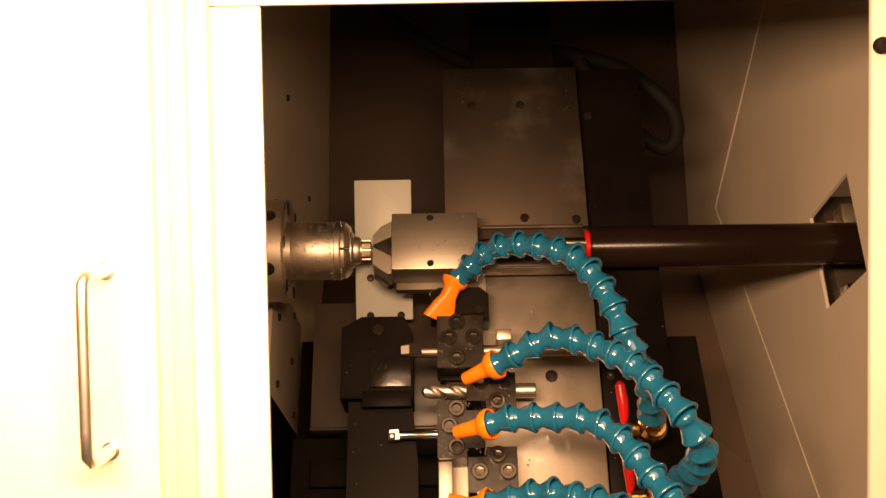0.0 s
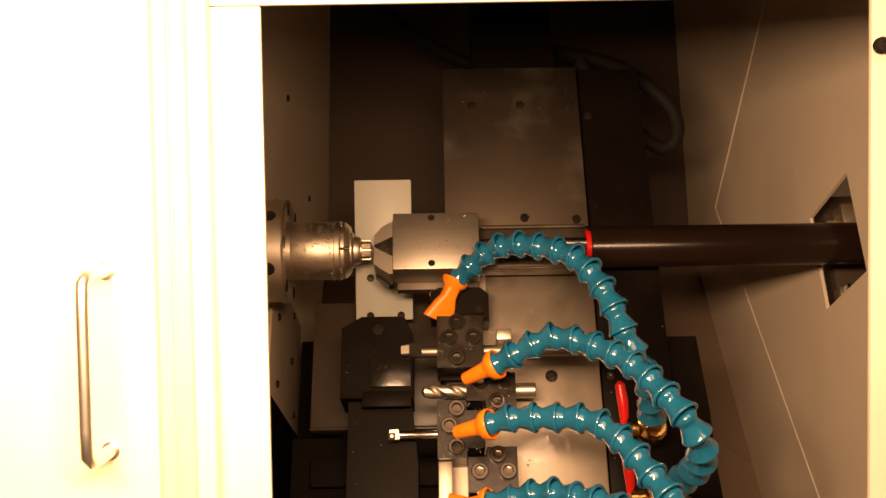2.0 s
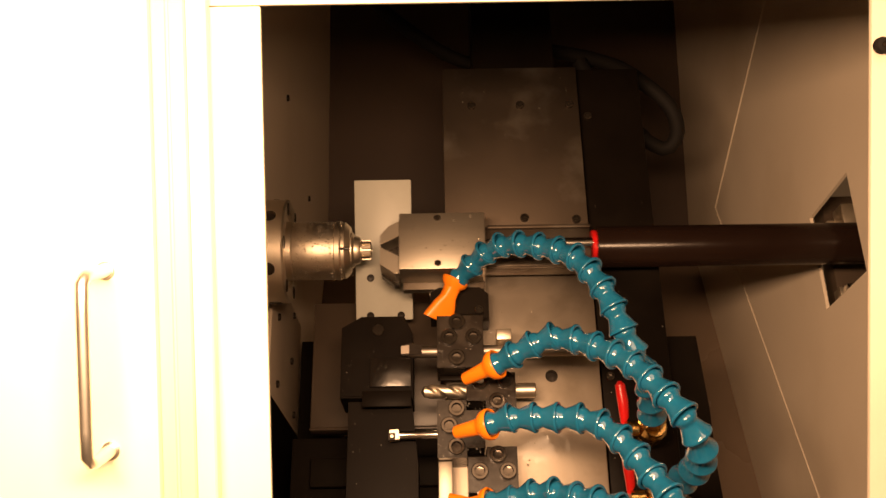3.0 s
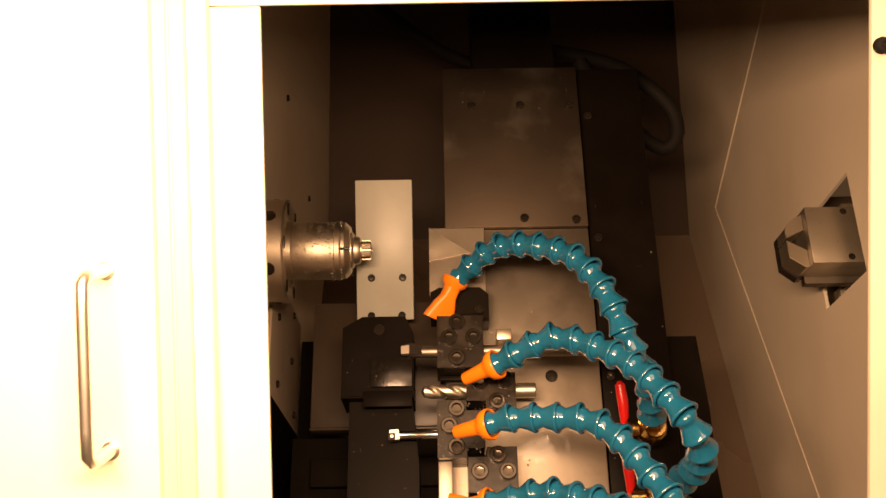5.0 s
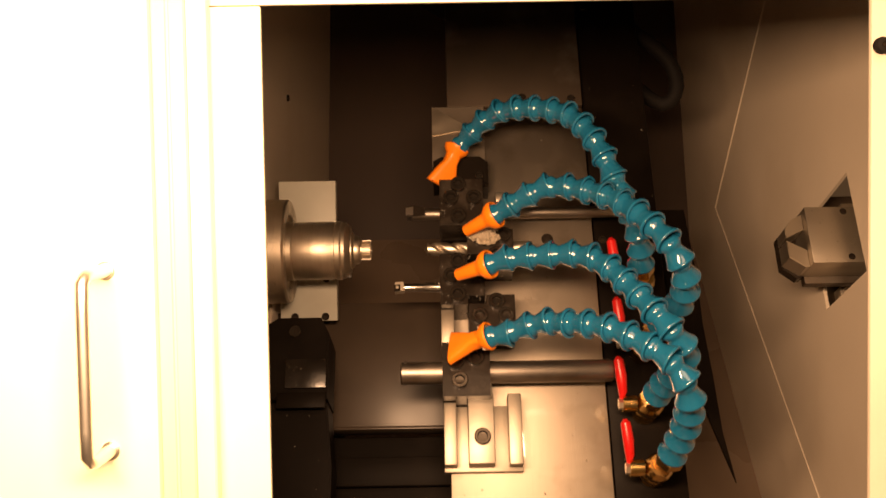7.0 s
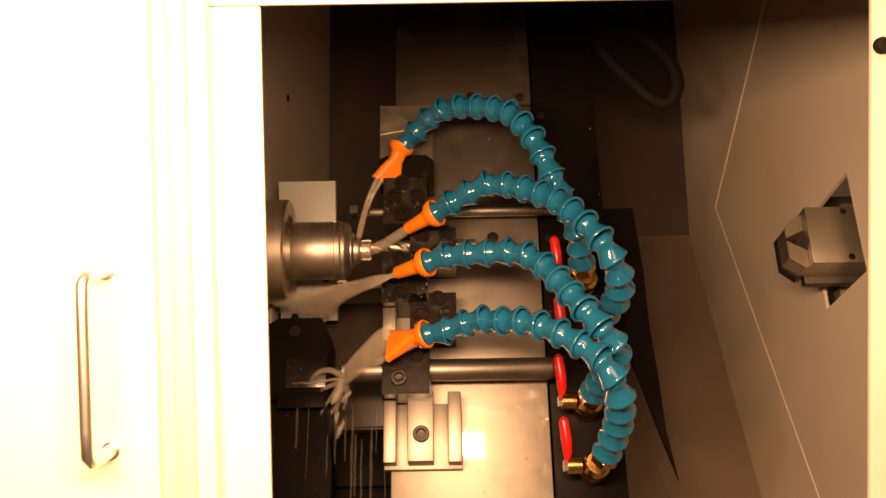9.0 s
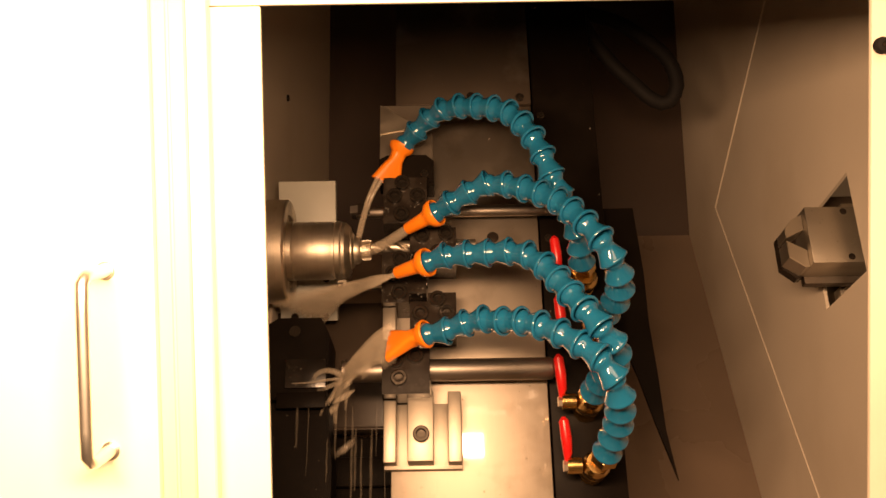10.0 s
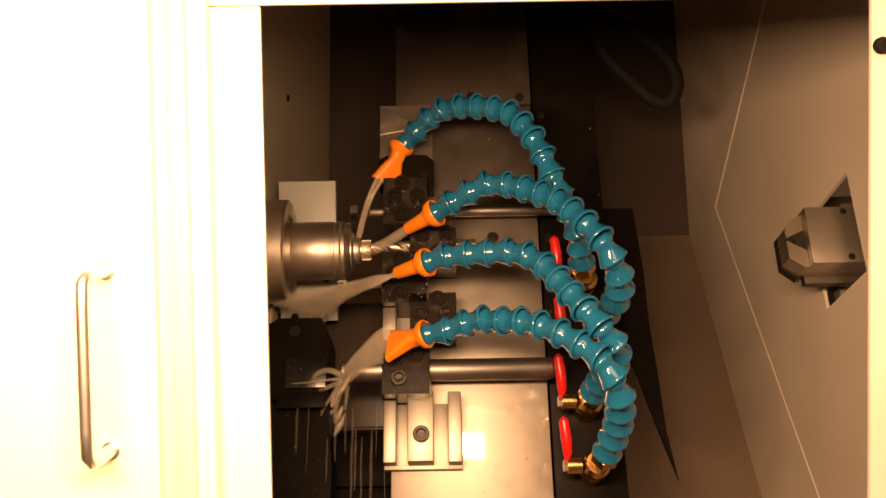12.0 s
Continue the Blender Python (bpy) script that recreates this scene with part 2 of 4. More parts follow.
def enclosure():
    # outline of the side walls, y up the front, z out of the machine
    prof = [(450, -471), (450, -1392), (12, -1302), (-420, -872), (-420, -509)]
    ax = G @ Matrix(((0, 0, 1, 0), (1, 0, 0, 0), (0, 1, 0, 0), (0, 0, 0, 1)))
    c, s = math.cos(radians(SLANT)), math.sin(radians(SLANT))
    hole = [(y * c + h * s, -815 - y * s + h * c) for y, h in ((44, 44), (44, -44), (-44, -44), (-44, 44))]
    structure("wall_right", prism(prof, XR, XR + 3, 0, hole=hole), CREAM, ax, "cream painted sheet-metal side wall with a square cutout", "wall")
    structure("wall_left", prism(prof, XL - 3, XL, 0), CREAM, ax, "cream painted sheet-metal side wall beside the spindle", "wall")

    def slab(y0, z0, y1, z1, t, x0=XL - 3, x1=XR + 3):
        bm = bmesh.new()
        d = Vector((0, y1 - y0, z1 - z0)).normalized()
        n = Vector((0, d.z, -d.y)) * t
        pts = [(x0, y0, z0), (x1, y0, z0), (x1, y1, z1), (x0, y1, z1)]
        lo = [bm.verts.new(Vector(p) * MM) for p in pts]
        hi = [bm.verts.new((Vector(p) + n) * MM) for p in pts]
        bm.faces.new(lo), bm.faces.new(hi[::-1])
        for i in range(4):
            bm.faces.new((lo[i], lo[(i + 1) % 4], hi[(i + 1) % 4], hi[i]))
        return bm

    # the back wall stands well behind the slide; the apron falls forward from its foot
    structure("wall_back", slab(450, -1392, 12, -1302, 3), BACK_SHADE, G, "sheet-metal back wall, deep shade put into its paint", "wall")
    structure("floor_apron", slab(12, -1302, -420, -872, 3), APRON, G, "dark oily sloping chip apron", "floor")
    structure("floor_sump", slab(-420, -872, -420, -509, 3), APRON, G, "dark oily sump floor behind the front", "floor")
    structure("ceiling_panel", box(XL - 3, XR + 3, 450, 453, -1395, -471, 0), BACK_SHADE, G, "dark sheet-metal roof of the enclosure", "ceiling")
    # welded seams between the sheets of the right wall
    structure("trim_upper", tube([(XR - 0.2, 449, -796), (XR - 0.2, 46, -1173)], 1.1, 8), CREAM, G, "pale sealed weld seam", "trim")
    structure("trim_lower", tube([(XR - 0.2, 45, -1173), (XR - 0.2, -418, -643)], 0.8, 8), CREAM, G, "pale sealed weld seam", "trim")
    # front panels round the opening
    structure("front_panel_top", box(-700, 700, 123.9, 520, -4, 0, 0.5), WHITE_PAINT, FRONT, "cream-white painted front panel", "panel")
    # same paint as the other panels; cream here stands for less light
    structure("front_panel_right", box(217, 700, -520, 123.4, -4, 0, 0.5), CREAM, FRONT, "painted front jamb, its weaker light put in as cream", "panel")
    structure("front_panel_left", box(-160, -89.8, -520, 123.4, -4, 0, 0.8), WHITE_PAINT, FRONT, "white painted edge of the opening", "panel")
    structure("front_panel_bottom", box(-89.4, 216.6, -520, -340, -4, 0, 0.5), WHITE_PAINT, FRONT, "cream-white painted front panel", "panel")


enclosure()


def sliding_door():
    d = thing("sliding_door", "glossy white painted sliding machine door, open", "door", FRONT, (-300, -300, 2))
    up = Matrix(((1, 0, 0, 0), (0, 0, 1, 0), (0, 1, 0, 0), (0, 0, 0, 1)))
    leaf = prism([(-720, 2), (-720, 15), (-144, 15), (-142.5, 14.6), (-142, 13.5), (-142, 2)], -520, 520, 0)
    part("door_leaf", leaf, WHITE_PAINT, d, m=up)
    strip = prism([(-141.8, 2), (-141.8, 10.5), (-140, 11), (-135, 11), (-134.4, 10.2), (-133.4, 10.2), (-132.8, 11), (-126, 11), (-125, 10), (-125, 2)], -520, 520, 0)
    part("edge_strip", strip, EDGE_STRIP, d, "strip along the door's edge, its weaker light put in as cream", m=up)
    rail = prism([(-124.8, 2), (-124.8, 9.5), (-124, 10), (-116, 10), (-115, 9), (-115, 2)], -520, 520, 0)
    part("edge_rail", rail, WHITE_PAINT, d, m=up)
    pts = [(-166, -7.5, 13), (-166, -7.5, 38), (-166.2, -8.4, 41.5), (-167, -11.5, 44), (-167, -25, 44.5), (-167, -80, 44.5), (-167, -92.5, 44), (-166.2, -95.8, 41.5), (-166, -96.6, 38), (-166, -96.6, 13)]
    h = part("handle", tube(pts, 3.2, 18), HANDLE_STEEL, d, "polished steel bow handle")
    for y in (-7.5, -96.6):
        part("handle_foot", lathe([(0, 15), (4.6, 15), (4.6, 16), (4.1, 16.4), (0, 16.4)], 24, m=at(-166, y, 0)), HANDLE_STEEL, h)


sliding_door()


def door_stop():
    k = thing("door_stop", "round black rubber stop on the jamb", "stop", FRONT, (221, 98.5, 0))
    part("bumper", lathe([(0, 0), (3.5, 0), (4.2, 1.2), (4.2, 4), (3.2, 5.6), (1.5, 6), (1.3, 5.3), (0, 5.3)], 28, m=at(221, 98.5, 0)), RUBBER, k)
    part("screw_head", lathe([(0, 5.3), (1.1, 5.3), (1.0, 5.7), (0, 5.8)], 14, m=at(221, 98.5, 0)), BLACK_OXIDE, k)


door_stop()

# ---- things that ride together: the slide's shift along x and y of the bed, by time ----
SLIDE_ROWS = [(0.0, 0, 0), (6.3, 0, 0), (6.4, 1.8, 4), (6.5, 2.2, 27), (6.6, 2.4, 47), (6.7, 2.8, 64), (6.8, 3.2, 88), (6.9, 3.5, 112), (7.0, 3.6, 123.8), (7.1, 3.7, 126.6), (7.2, 3.7, 127.2), (7.5, 1.0, 127.0), (8.0, -20, 126.5), (8.6, -43.5, 126.3), (8.8, -44, 126.3), (12.0, -44, 126.3)]
GRIP_ROWS = [(0.0, 0), (0.8, 0), (1.0, 1), (2.1, 1), (2.4, 0), (2.8, 0), (2.9, 1.5), (3.0, 6), (3.1, 24), (3.2, 54), (3.4, 122), (3.6, 195), (3.8, 262), (4.0, 312), (4.2, 340), (4.4, 345), (4.8, 345), (12.0, 345)]
CARRIAGE_ROWS = [(0.0, 0), (4.8, 0), (5.0, 0.8), (5.1, -4), (5.2, -16), (5.3, -35), (5.4, -47), (5.5, -57), (5.6, -63), (5.8, -67.5), (6.0, -68), (12.0, -68)]
RIDERS = []


def rider(name, label, category, base, group=""):
    ob = thing(name, label, category, BED, base, group)
    RIDERS.append((ob, Vector(base)))
    return ob


# ---- spindle with collet and workpiece ----
def spindle():
    s = thing("spindle", "turned steel spindle with a flanged collet closer", "spindle", BED @ at(-155, 0, 0) @ ALONG_X)
    fl = part("flange", lathe([(0, 0), (44, 0), (44, 3), (42.5, 4), (42.5, 6), (44, 7), (44, 24.5), (42.5, 26), (33, 26), (31, 25), (31, 22), (0, 22)], 64), STEEL, s)
    hole = to_mesh("bolt_recess", lathe([(0, 0), (5.4, 0), (5.4, 0.5), (4.4, 0.5), (4.2, 0.2), (0, 0.2)], 18), BLACK_OXIDE)
    for k in range(6):
        a = k * 60 + 12
        part_mesh("bolt_recess", hole, fl, Matrix.Rotation(radians(a), 4, "Z") @ at(37.5, 0, 25.9), "dark bolt recess")
        part_mesh("side_hole", hole, fl, Matrix.Rotation(radians(a + 30), 4, "Z") @ at(43.9, 0, 14, 0, 90, 0), "dark radial hole")
    part("closer_sleeve", lathe([(0, 20), (25, 20), (25, 29), (24.2, 30), (24.6, 31), (24.6, 62), (24, 63), (24, 64.5), (25, 65.2), (25, 69), (23.8, 70.5), (23.8, 73), (20, 77), (19, 77.4), (0, 77.4)], 64), STEEL, s)
    col = part("collet", lathe([(0, 76), (15.5, 76), (15.5, 78.5), (13.8, 80), (12, 80.3), (12, 83), (11, 85), (9, 85.6), (0, 85.6)], 48), STEEL, s)
    slot = to_mesh("collet_slot", box(8, 24.2, -1.0, 1.0, 70, 77.6, 0.2), BLACK_OXIDE)
    for k in range(3):
        part_mesh("collet_slot", slot, col, Matrix.Rotation(radians(k * 120 + 80), 4, "Z"), "narrow dark slot")
    # coolant drops clinging to the sleeve
    rr, drops = random.Random(12), bmesh.new()
    for _ in range(520):
        z, a, r = rr.uniform(30, 71), rr.uniform(0, 2 * math.pi), rr.uniform(0.4, 1.05)
        bmesh.ops.create_icosphere(drops, subdivisions=1, radius=r * MM, matrix=Matrix.Rotation(a, 4, "Z") @ at(24.5, 0, z) @ Matrix.Diagonal((0.55, 1, 1.2, 1)))
    part("drops", drops, DROP, s, "clinging coolant drops")
    n, prof = 11, []
    for k in range(n):
        for f, r in ((0.0, 6.6), (0.30, 6.6), (0.40, 8.6), (0.90, 8.6)):
            a = 2 * math.pi * (k + f) / n
            prof.append((r * math.cos(a), r * math.sin(a)))
    w = thing("workpiece", "small bright steel splined part held in the collet", "workpiece", BED @ at(-155, 0, 0) @ ALONG_X, (0, 0, 85))
    part("teeth", prism(prof, 86.5, 94, 0.4), STEEL, w)
    part("hub", lathe([(0, 85), (7.4, 85), (7.4, 86.6), (6.4, 87), (6.4, 93.6), (4, 94.6), (3.4, 94.6), (3.0, 92), (0, 92)], 32), STEEL, w)
    return s, w


SPINDLE, WORKPIECE = spindle()


# ---- loading arm with gripper ----
def gripper():
    g = thing("loading_arm", "steel gripper on a dark round loading arm", "gripper", BED, (0, 0, -16))
    b = part("gripper_block", box(-42.5, 29, -27, 23.5, -9, 22, 0.7), GRIP_STEEL, g, "ground steel gripper block")
    sock = bolt_mesh("set_screw", 2.9, 0.8, BLACK_OXIDE)
    for y in (19, -22):
        part_mesh("set_screw", sock, b, at(-10.5, y, 21.8), "small dark screw")
    part("back_plate", box(-40, 29, -33, 20, -18, -9.4, 0.7), COVER_STEEL, g)
    part("jaw", prism([(-58.5, -1.2), (-58.5, 7.5), (-52, 15.5), (-42.8, 20.5), (-42.8, 6.5)], -6, 14, 0.5), GRIP_STEEL, g)
    part("jaw", prism([(-58.5, -3.2), (-42.8, -12), (-42.8, -27), (-46, -27.5), (-58.5, -18.5)], -6, 14, 0.5), GRIP_STEEL, g)
    part("jaw_guide", prism([(-58.5, 8), (-50, 17), (-43, 21), (-43, -29), (-47, -29.5), (-58.5, -20)], -16, -6.5, 0.5), BLACK_OXIDE, g)
    part("neck_plate", box(29.4, 119, -20.5, 18.5, -12, 4, 1), COVER_STEEL, g)
    for y in (-18.5, 16.5):
        part("neck_rail", box(32, 119, y - 1.5, y + 1.5, 4.2, 8, 0.5), COVER_STEEL, g)
    part("piston_rod", lathe([(0, 29), (5, 29), (5, 121), (0, 121)], 20, m=at(0, 0, 8) @ ALONG_X), CHROME, g)
    part("seal_ring", lathe([(0, 119.4), (13.5, 119.4), (14.5, 120.5), (14.5, 123), (0, 123)], 32, m=at(0, -0.5, 0) @ ALONG_X), RED, g, "red seal ring")
    part("arm_tube", lathe([(0, 123.2), (16.8, 123.2), (17.6, 125), (17.6, 478), (16, 480), (0, 480)], 48, m=at(0, -0.5, 0) @ ALONG_X), TUBE, g, "dark brown-black arm tube")
    return g


GRIPPER = gripper()


def arm_guide():
    """Carrier of the loading arm behind the side wall, seen through the cutout."""
    g = thing("arm_guide", "dark machined guide housing behind the wall cutout", "guide", BED, (372, 0, -60))
    part("base_block", box(350, 470, -70, 70, -75, -52, 1), BED_STEEL, g)
    for y in (-32, 32):
        rail = part("rail", box(346, 470, y - 7, y + 7, -52, -38, 0.8), STEEL, g, "bright steel rail")
        part_mesh("rail_screw", BOLT5, rail, at(362, y, -38))
    part("clamp_block", box(352, 380, 22, 46, -38, -18, 1), STEEL, g)
    part("roller", lathe([(0, 344), (6, 344), (7, 345), (7, 362), (6, 363), (0, 363)], 28, m=at(0, -36, -22) @ ALONG_X), CHROME, g)
    part("cover", box(430, 436, -80, 80, -75, 60, 1), BLACK_PAINT, g)


arm_guide()


# ---- catcher carriage: white plastic plate on a black bracket ----
def carriage():
    c = thing("catcher_carriage", "white plastic plate on a wet black steel carriage", "carriage", BED, (-54, -120, -60))
    w = part("plastic_plate", box(-25.6, 25.6, -63, 63, -7, 7, 0.8), HDPE, c, "white plastic plate", m=at(-53.5, 22.9, -52.2, SLANT))
    for x, y in ((-12, -25), (16, -25), (-12.5, -59), (15, -59)):
        part_mesh("plate_screw", BOLT4, w, at(-53.5, 22.9, -52.2, SLANT) @ at(x, y, 6.9), "dark screw")
    top = [(-84, -128), (-84, -69), (-68, -59.5), (-33, -59.5), (-26, -74), (-26, -128)]
    b = part("bracket", prism(top, -48, 0, 1.2), BLACK_PAINT, c, "black steel bracket")
    part("bracket_bolt", lathe([(0, 0), (5.0, 0), (5.0, 2.2), (4.2, 3), (0, 3.1)], 24, m=at(-53.8, -72, 0)), SCREW_STEEL, b, "dull bolt head")
    part("shelf", box(-60, -27, -120, -96, 0.2, 3.2, 0.6), WET_PAINT, c, "wet black steel pad")
    part("pad_lip", box(-66, -27, -136, -123, 0.2, 2.4, 0.6), BLACK_PAINT, c, "black steel lip")
    part("shield", prism([(-78, -360), (-78, -128.4), (-27, -128.4), (-22, -180), (-22, -360)], -48, -10, 1.2), BLACK_PAINT, c, "black steel chip shield")
    return c


CARRIAGE = carriage()


# ---- fixed castings beside and below the spindle ----
def headstock():
    h = thing("headstock_cover", "grey steel cover plate bolted beside the spindle", "cover", BED, (-152, -60, -60))
    pl = part("side_plate", box(-154.8, -151, -107, 8, -215, -50, 0.8), GREY_PAINT, h)
    for y, z in ((0.8, -163), (-47, -161), (-94, -188), (-30, -80), (-90, -90)):
        part_mesh("plate_screw", BOLT4, pl, at(-151, y, z, 0, 90, 0))
    part("lower_plate", box(-154.8, -150, -300, -107.4, -215, 30, 1.5), BLACK_PAINT, h)
    f = thing("bed_cover", "grey steel bed cover with a folded lower edge", "cover", BED, (-30, -128, -110))
    # added black box gives the gap its shade and hides the cream wall
    part("gap_shade", box(-150, -112, -300, -8, -300, -218, 1), CASTING, f, "black box that puts shade into the gap")
    part("panel", box(-121, 62, -128, -10, -120, -100, 1), BED_STEEL, f)
    part("lower_lip", box(-121, 62, -131, -128.4, -118, -97, 0.6), BED_STEEL, f)
    b = thing("bed_casting", "black painted bed casting under the cover", "casting", BED, (-30, -340, -150))
    part("web", box(-140, 62, -380, -132, -150, -122, 2), CASTING, b)
    part("flange", box(-121, 62, -178, -152, -121.6, -112, 1.5), CASTING, b)
    # holes of the left wall
    for k, (y, z) in enumerate(((154.7, -969.6), (60.8, -1113.8), (-5, -700))):
        s = thing("wall_plug", "small dark screw in the cream side wall", "screw", G, (-155, y, z), group="wall screws")
        part_mesh("screw_head", BOLT4, s, at(-155, y, z, 0, 90, 0))


headstock()


# ---- cross slide ----
def cross_slide():
    s = rider("cross_slide", "ground steel tool plate on a dark cross slide", "slide", (64, -150, -60))
    part("tool_plate", box(0, 128, -342, 27.6, -40, -22, 0.8), GROUND_STEEL, s, "wet ground steel plate")
    part("corner_block", prism([(-12, -35), (-12, 27.4), (36, 27.4), (36, -35)], -21.8, -17, 0.7), GROUND_STEEL, s)
    # thin triangle of brighter steel imitates a reflection on the corner block
    part("reflection_wedge", prism([(-12, 27.2), (-12, -4), (24, 3)], -16.8, -15.6, 0.3), STEEL, s, "bright steel triangle set in as a reflection")
    cov = part("way_cover", box(2, 128, 28, 194, -60, -18, 0.8), COVER_STEEL, s, "dull dark steel cover")
    for x, y in ((28.3, 152), (73.3, 152), (119, 152), (72, 36), (117.4, 34)):
        part_mesh("cover_screw", BOLT_DARK, cov, at(x, y, -18))
    side = part("side_plate", box(130, 188, -345, 198, -62, -28, 1), BLACK_PAINT, s, "black side plate")
    for y in (145, 20, -106, -230):
        part_mesh("side_screw", BOLT_DARK, side, at(137, y, -28))
    part("motor_mount", box(31, 110, 194.4, 300, -90, -34, 2), BLACK_PAINT, s)
    # black sheet shaped like the shadow that hose and plate cast on the apron
    part("shadow_sheet", prism([(188.4, -60), (222, -60), (226, -125), (226, -174), (229, -220), (231, -270), (237, -312), (222, -262), (212, -225), (204, -200), (188.4, -190)], -66, -62.4, 0.6), BLACK_PAINT, s, "curved black sheet standing in for a cast shadow")
    part("black_stop", prism([(-11, -62), (-11, -40), (-4, -36), (30, -36), (37, -42), (37, -66), (31, -66), (31, -62)], -21.8, 4, 2), BLACK_PAINT, s, "black painted stop block")
    part_mesh("stop_screw", BOLT_DARK, s, at(28.8, -57, 3.9))
    hole = lathe([(0, 0), (4.6, 0), (5.2, 0.25), (5.2, 0.5), (3.6, 0.5), (3.2, 0.1), (0, 0.1)], 24)
    part("counterbore", hole, BLACK_OXIDE, s, "dark counterbored hole", m=at(87.8, -106.4, -21.9))
    return s


cross_slide()


def tool_holder(base, outline, bolts, steps=(), pockets=()):
    h = rider("tool_holder", "oily black steel tool holder with cap screws", "tool holder", (base[0], base[1], -22), group="gang tool holders")
    b = part("holder_body", prism(outline, -21.8, 17, 0.9), BLACK_OXIDE, h)
    for x, y in bolts:
        part_mesh("cap_screw", BOLT8, b, at(x, y, 15.5))
    for s in steps:
        part("spacer", box(*s, 0.6), BRUSHED, h, "bright steel spacer")
    # black blocks stand for the shade in the open pockets between holders
    for s in pockets:
        part("pocket_shade", box(*s, 0.4), BLACK_PAINT, h)
    return h


def rect(x0, x1, y0, y1):
    return [(x0, y0), (x1, y0), (x1, y1), (x0, y1)]


tool_holder((12, -88), rect(-6, 31, -109, -66), ((9.9, -72.4), (3.6, -85), (23, -85), (9.4, -102)), (), [(-4, 31, -113, -109.4, -21.8, -6)])
tool_holder((36, -130), [(16.5, -136), (31.4, -136), (31.4, -145), (55, -145), (55, -113.5), (16.5, -113.5)], ((26.6, -121.4), (46.5, -120.2), (40.1, -137.5)))
tool_holder((12, -158), [(-6.5, -180), (16, -180), (16, -172.6), (30, -172.6), (30, -143.6), (16, -143.6), (16, -135.4), (-6.5, -135.4)], ((8.5, -142.8), (2.6, -156), (7.9, -172.4)), [(-6, 4.6, -211.6, -180.4, -21.8, 6)], [(16.5, 30, -143.2, -136.4, -21.8, -10)])
tool_holder((36, -190), [(16.5, -206), (54, -206), (54, -172), (31, -172), (31, -179.6), (16.5, -179.6)], ((39, -178.6), (25, -191), (46.2, -191)), (), [(16.5, 30.6, -179.2, -173, -21.8, -10)])
tool_holder((12, -234), rect(-5.5, 32, -256, -212), ((20.8, -226), (7.9, -244), (5.2, -229)), (), [(5, 32, -211.6, -206.4, -21.8, -8)])


def tool_clamp():
    c = rider("clamp_rail", "bright steel clamp rails bolted on the plate", "clamp", (25, -280, -22))
    part("base", box(-5, 57, -309, -256.6, -21.8, -14, 0.6), BRUSHED, c)
    part("rail", box(-5, 5, -306, -256.6, -13.8, 0, 0.8), BRUSHED, c)
    mid = part("clamp_bar", box(14, 34.4, -306, -250, -13.8, 4, 0.8), BRUSHED, c)
    part_mesh("cap_screw", BOLT8, mid, at(24.8, -285.5, 2.6), "black cap screw")
    part("end_block", box(15.5, 33, -255.5, -243.5, 4.2, 10, 0.8), BRUSHED, c)
    part("rail", box(45.8, 56.4, -306, -250, -13.8, 0, 0.8), BRUSHED, c)


tool_clamp()


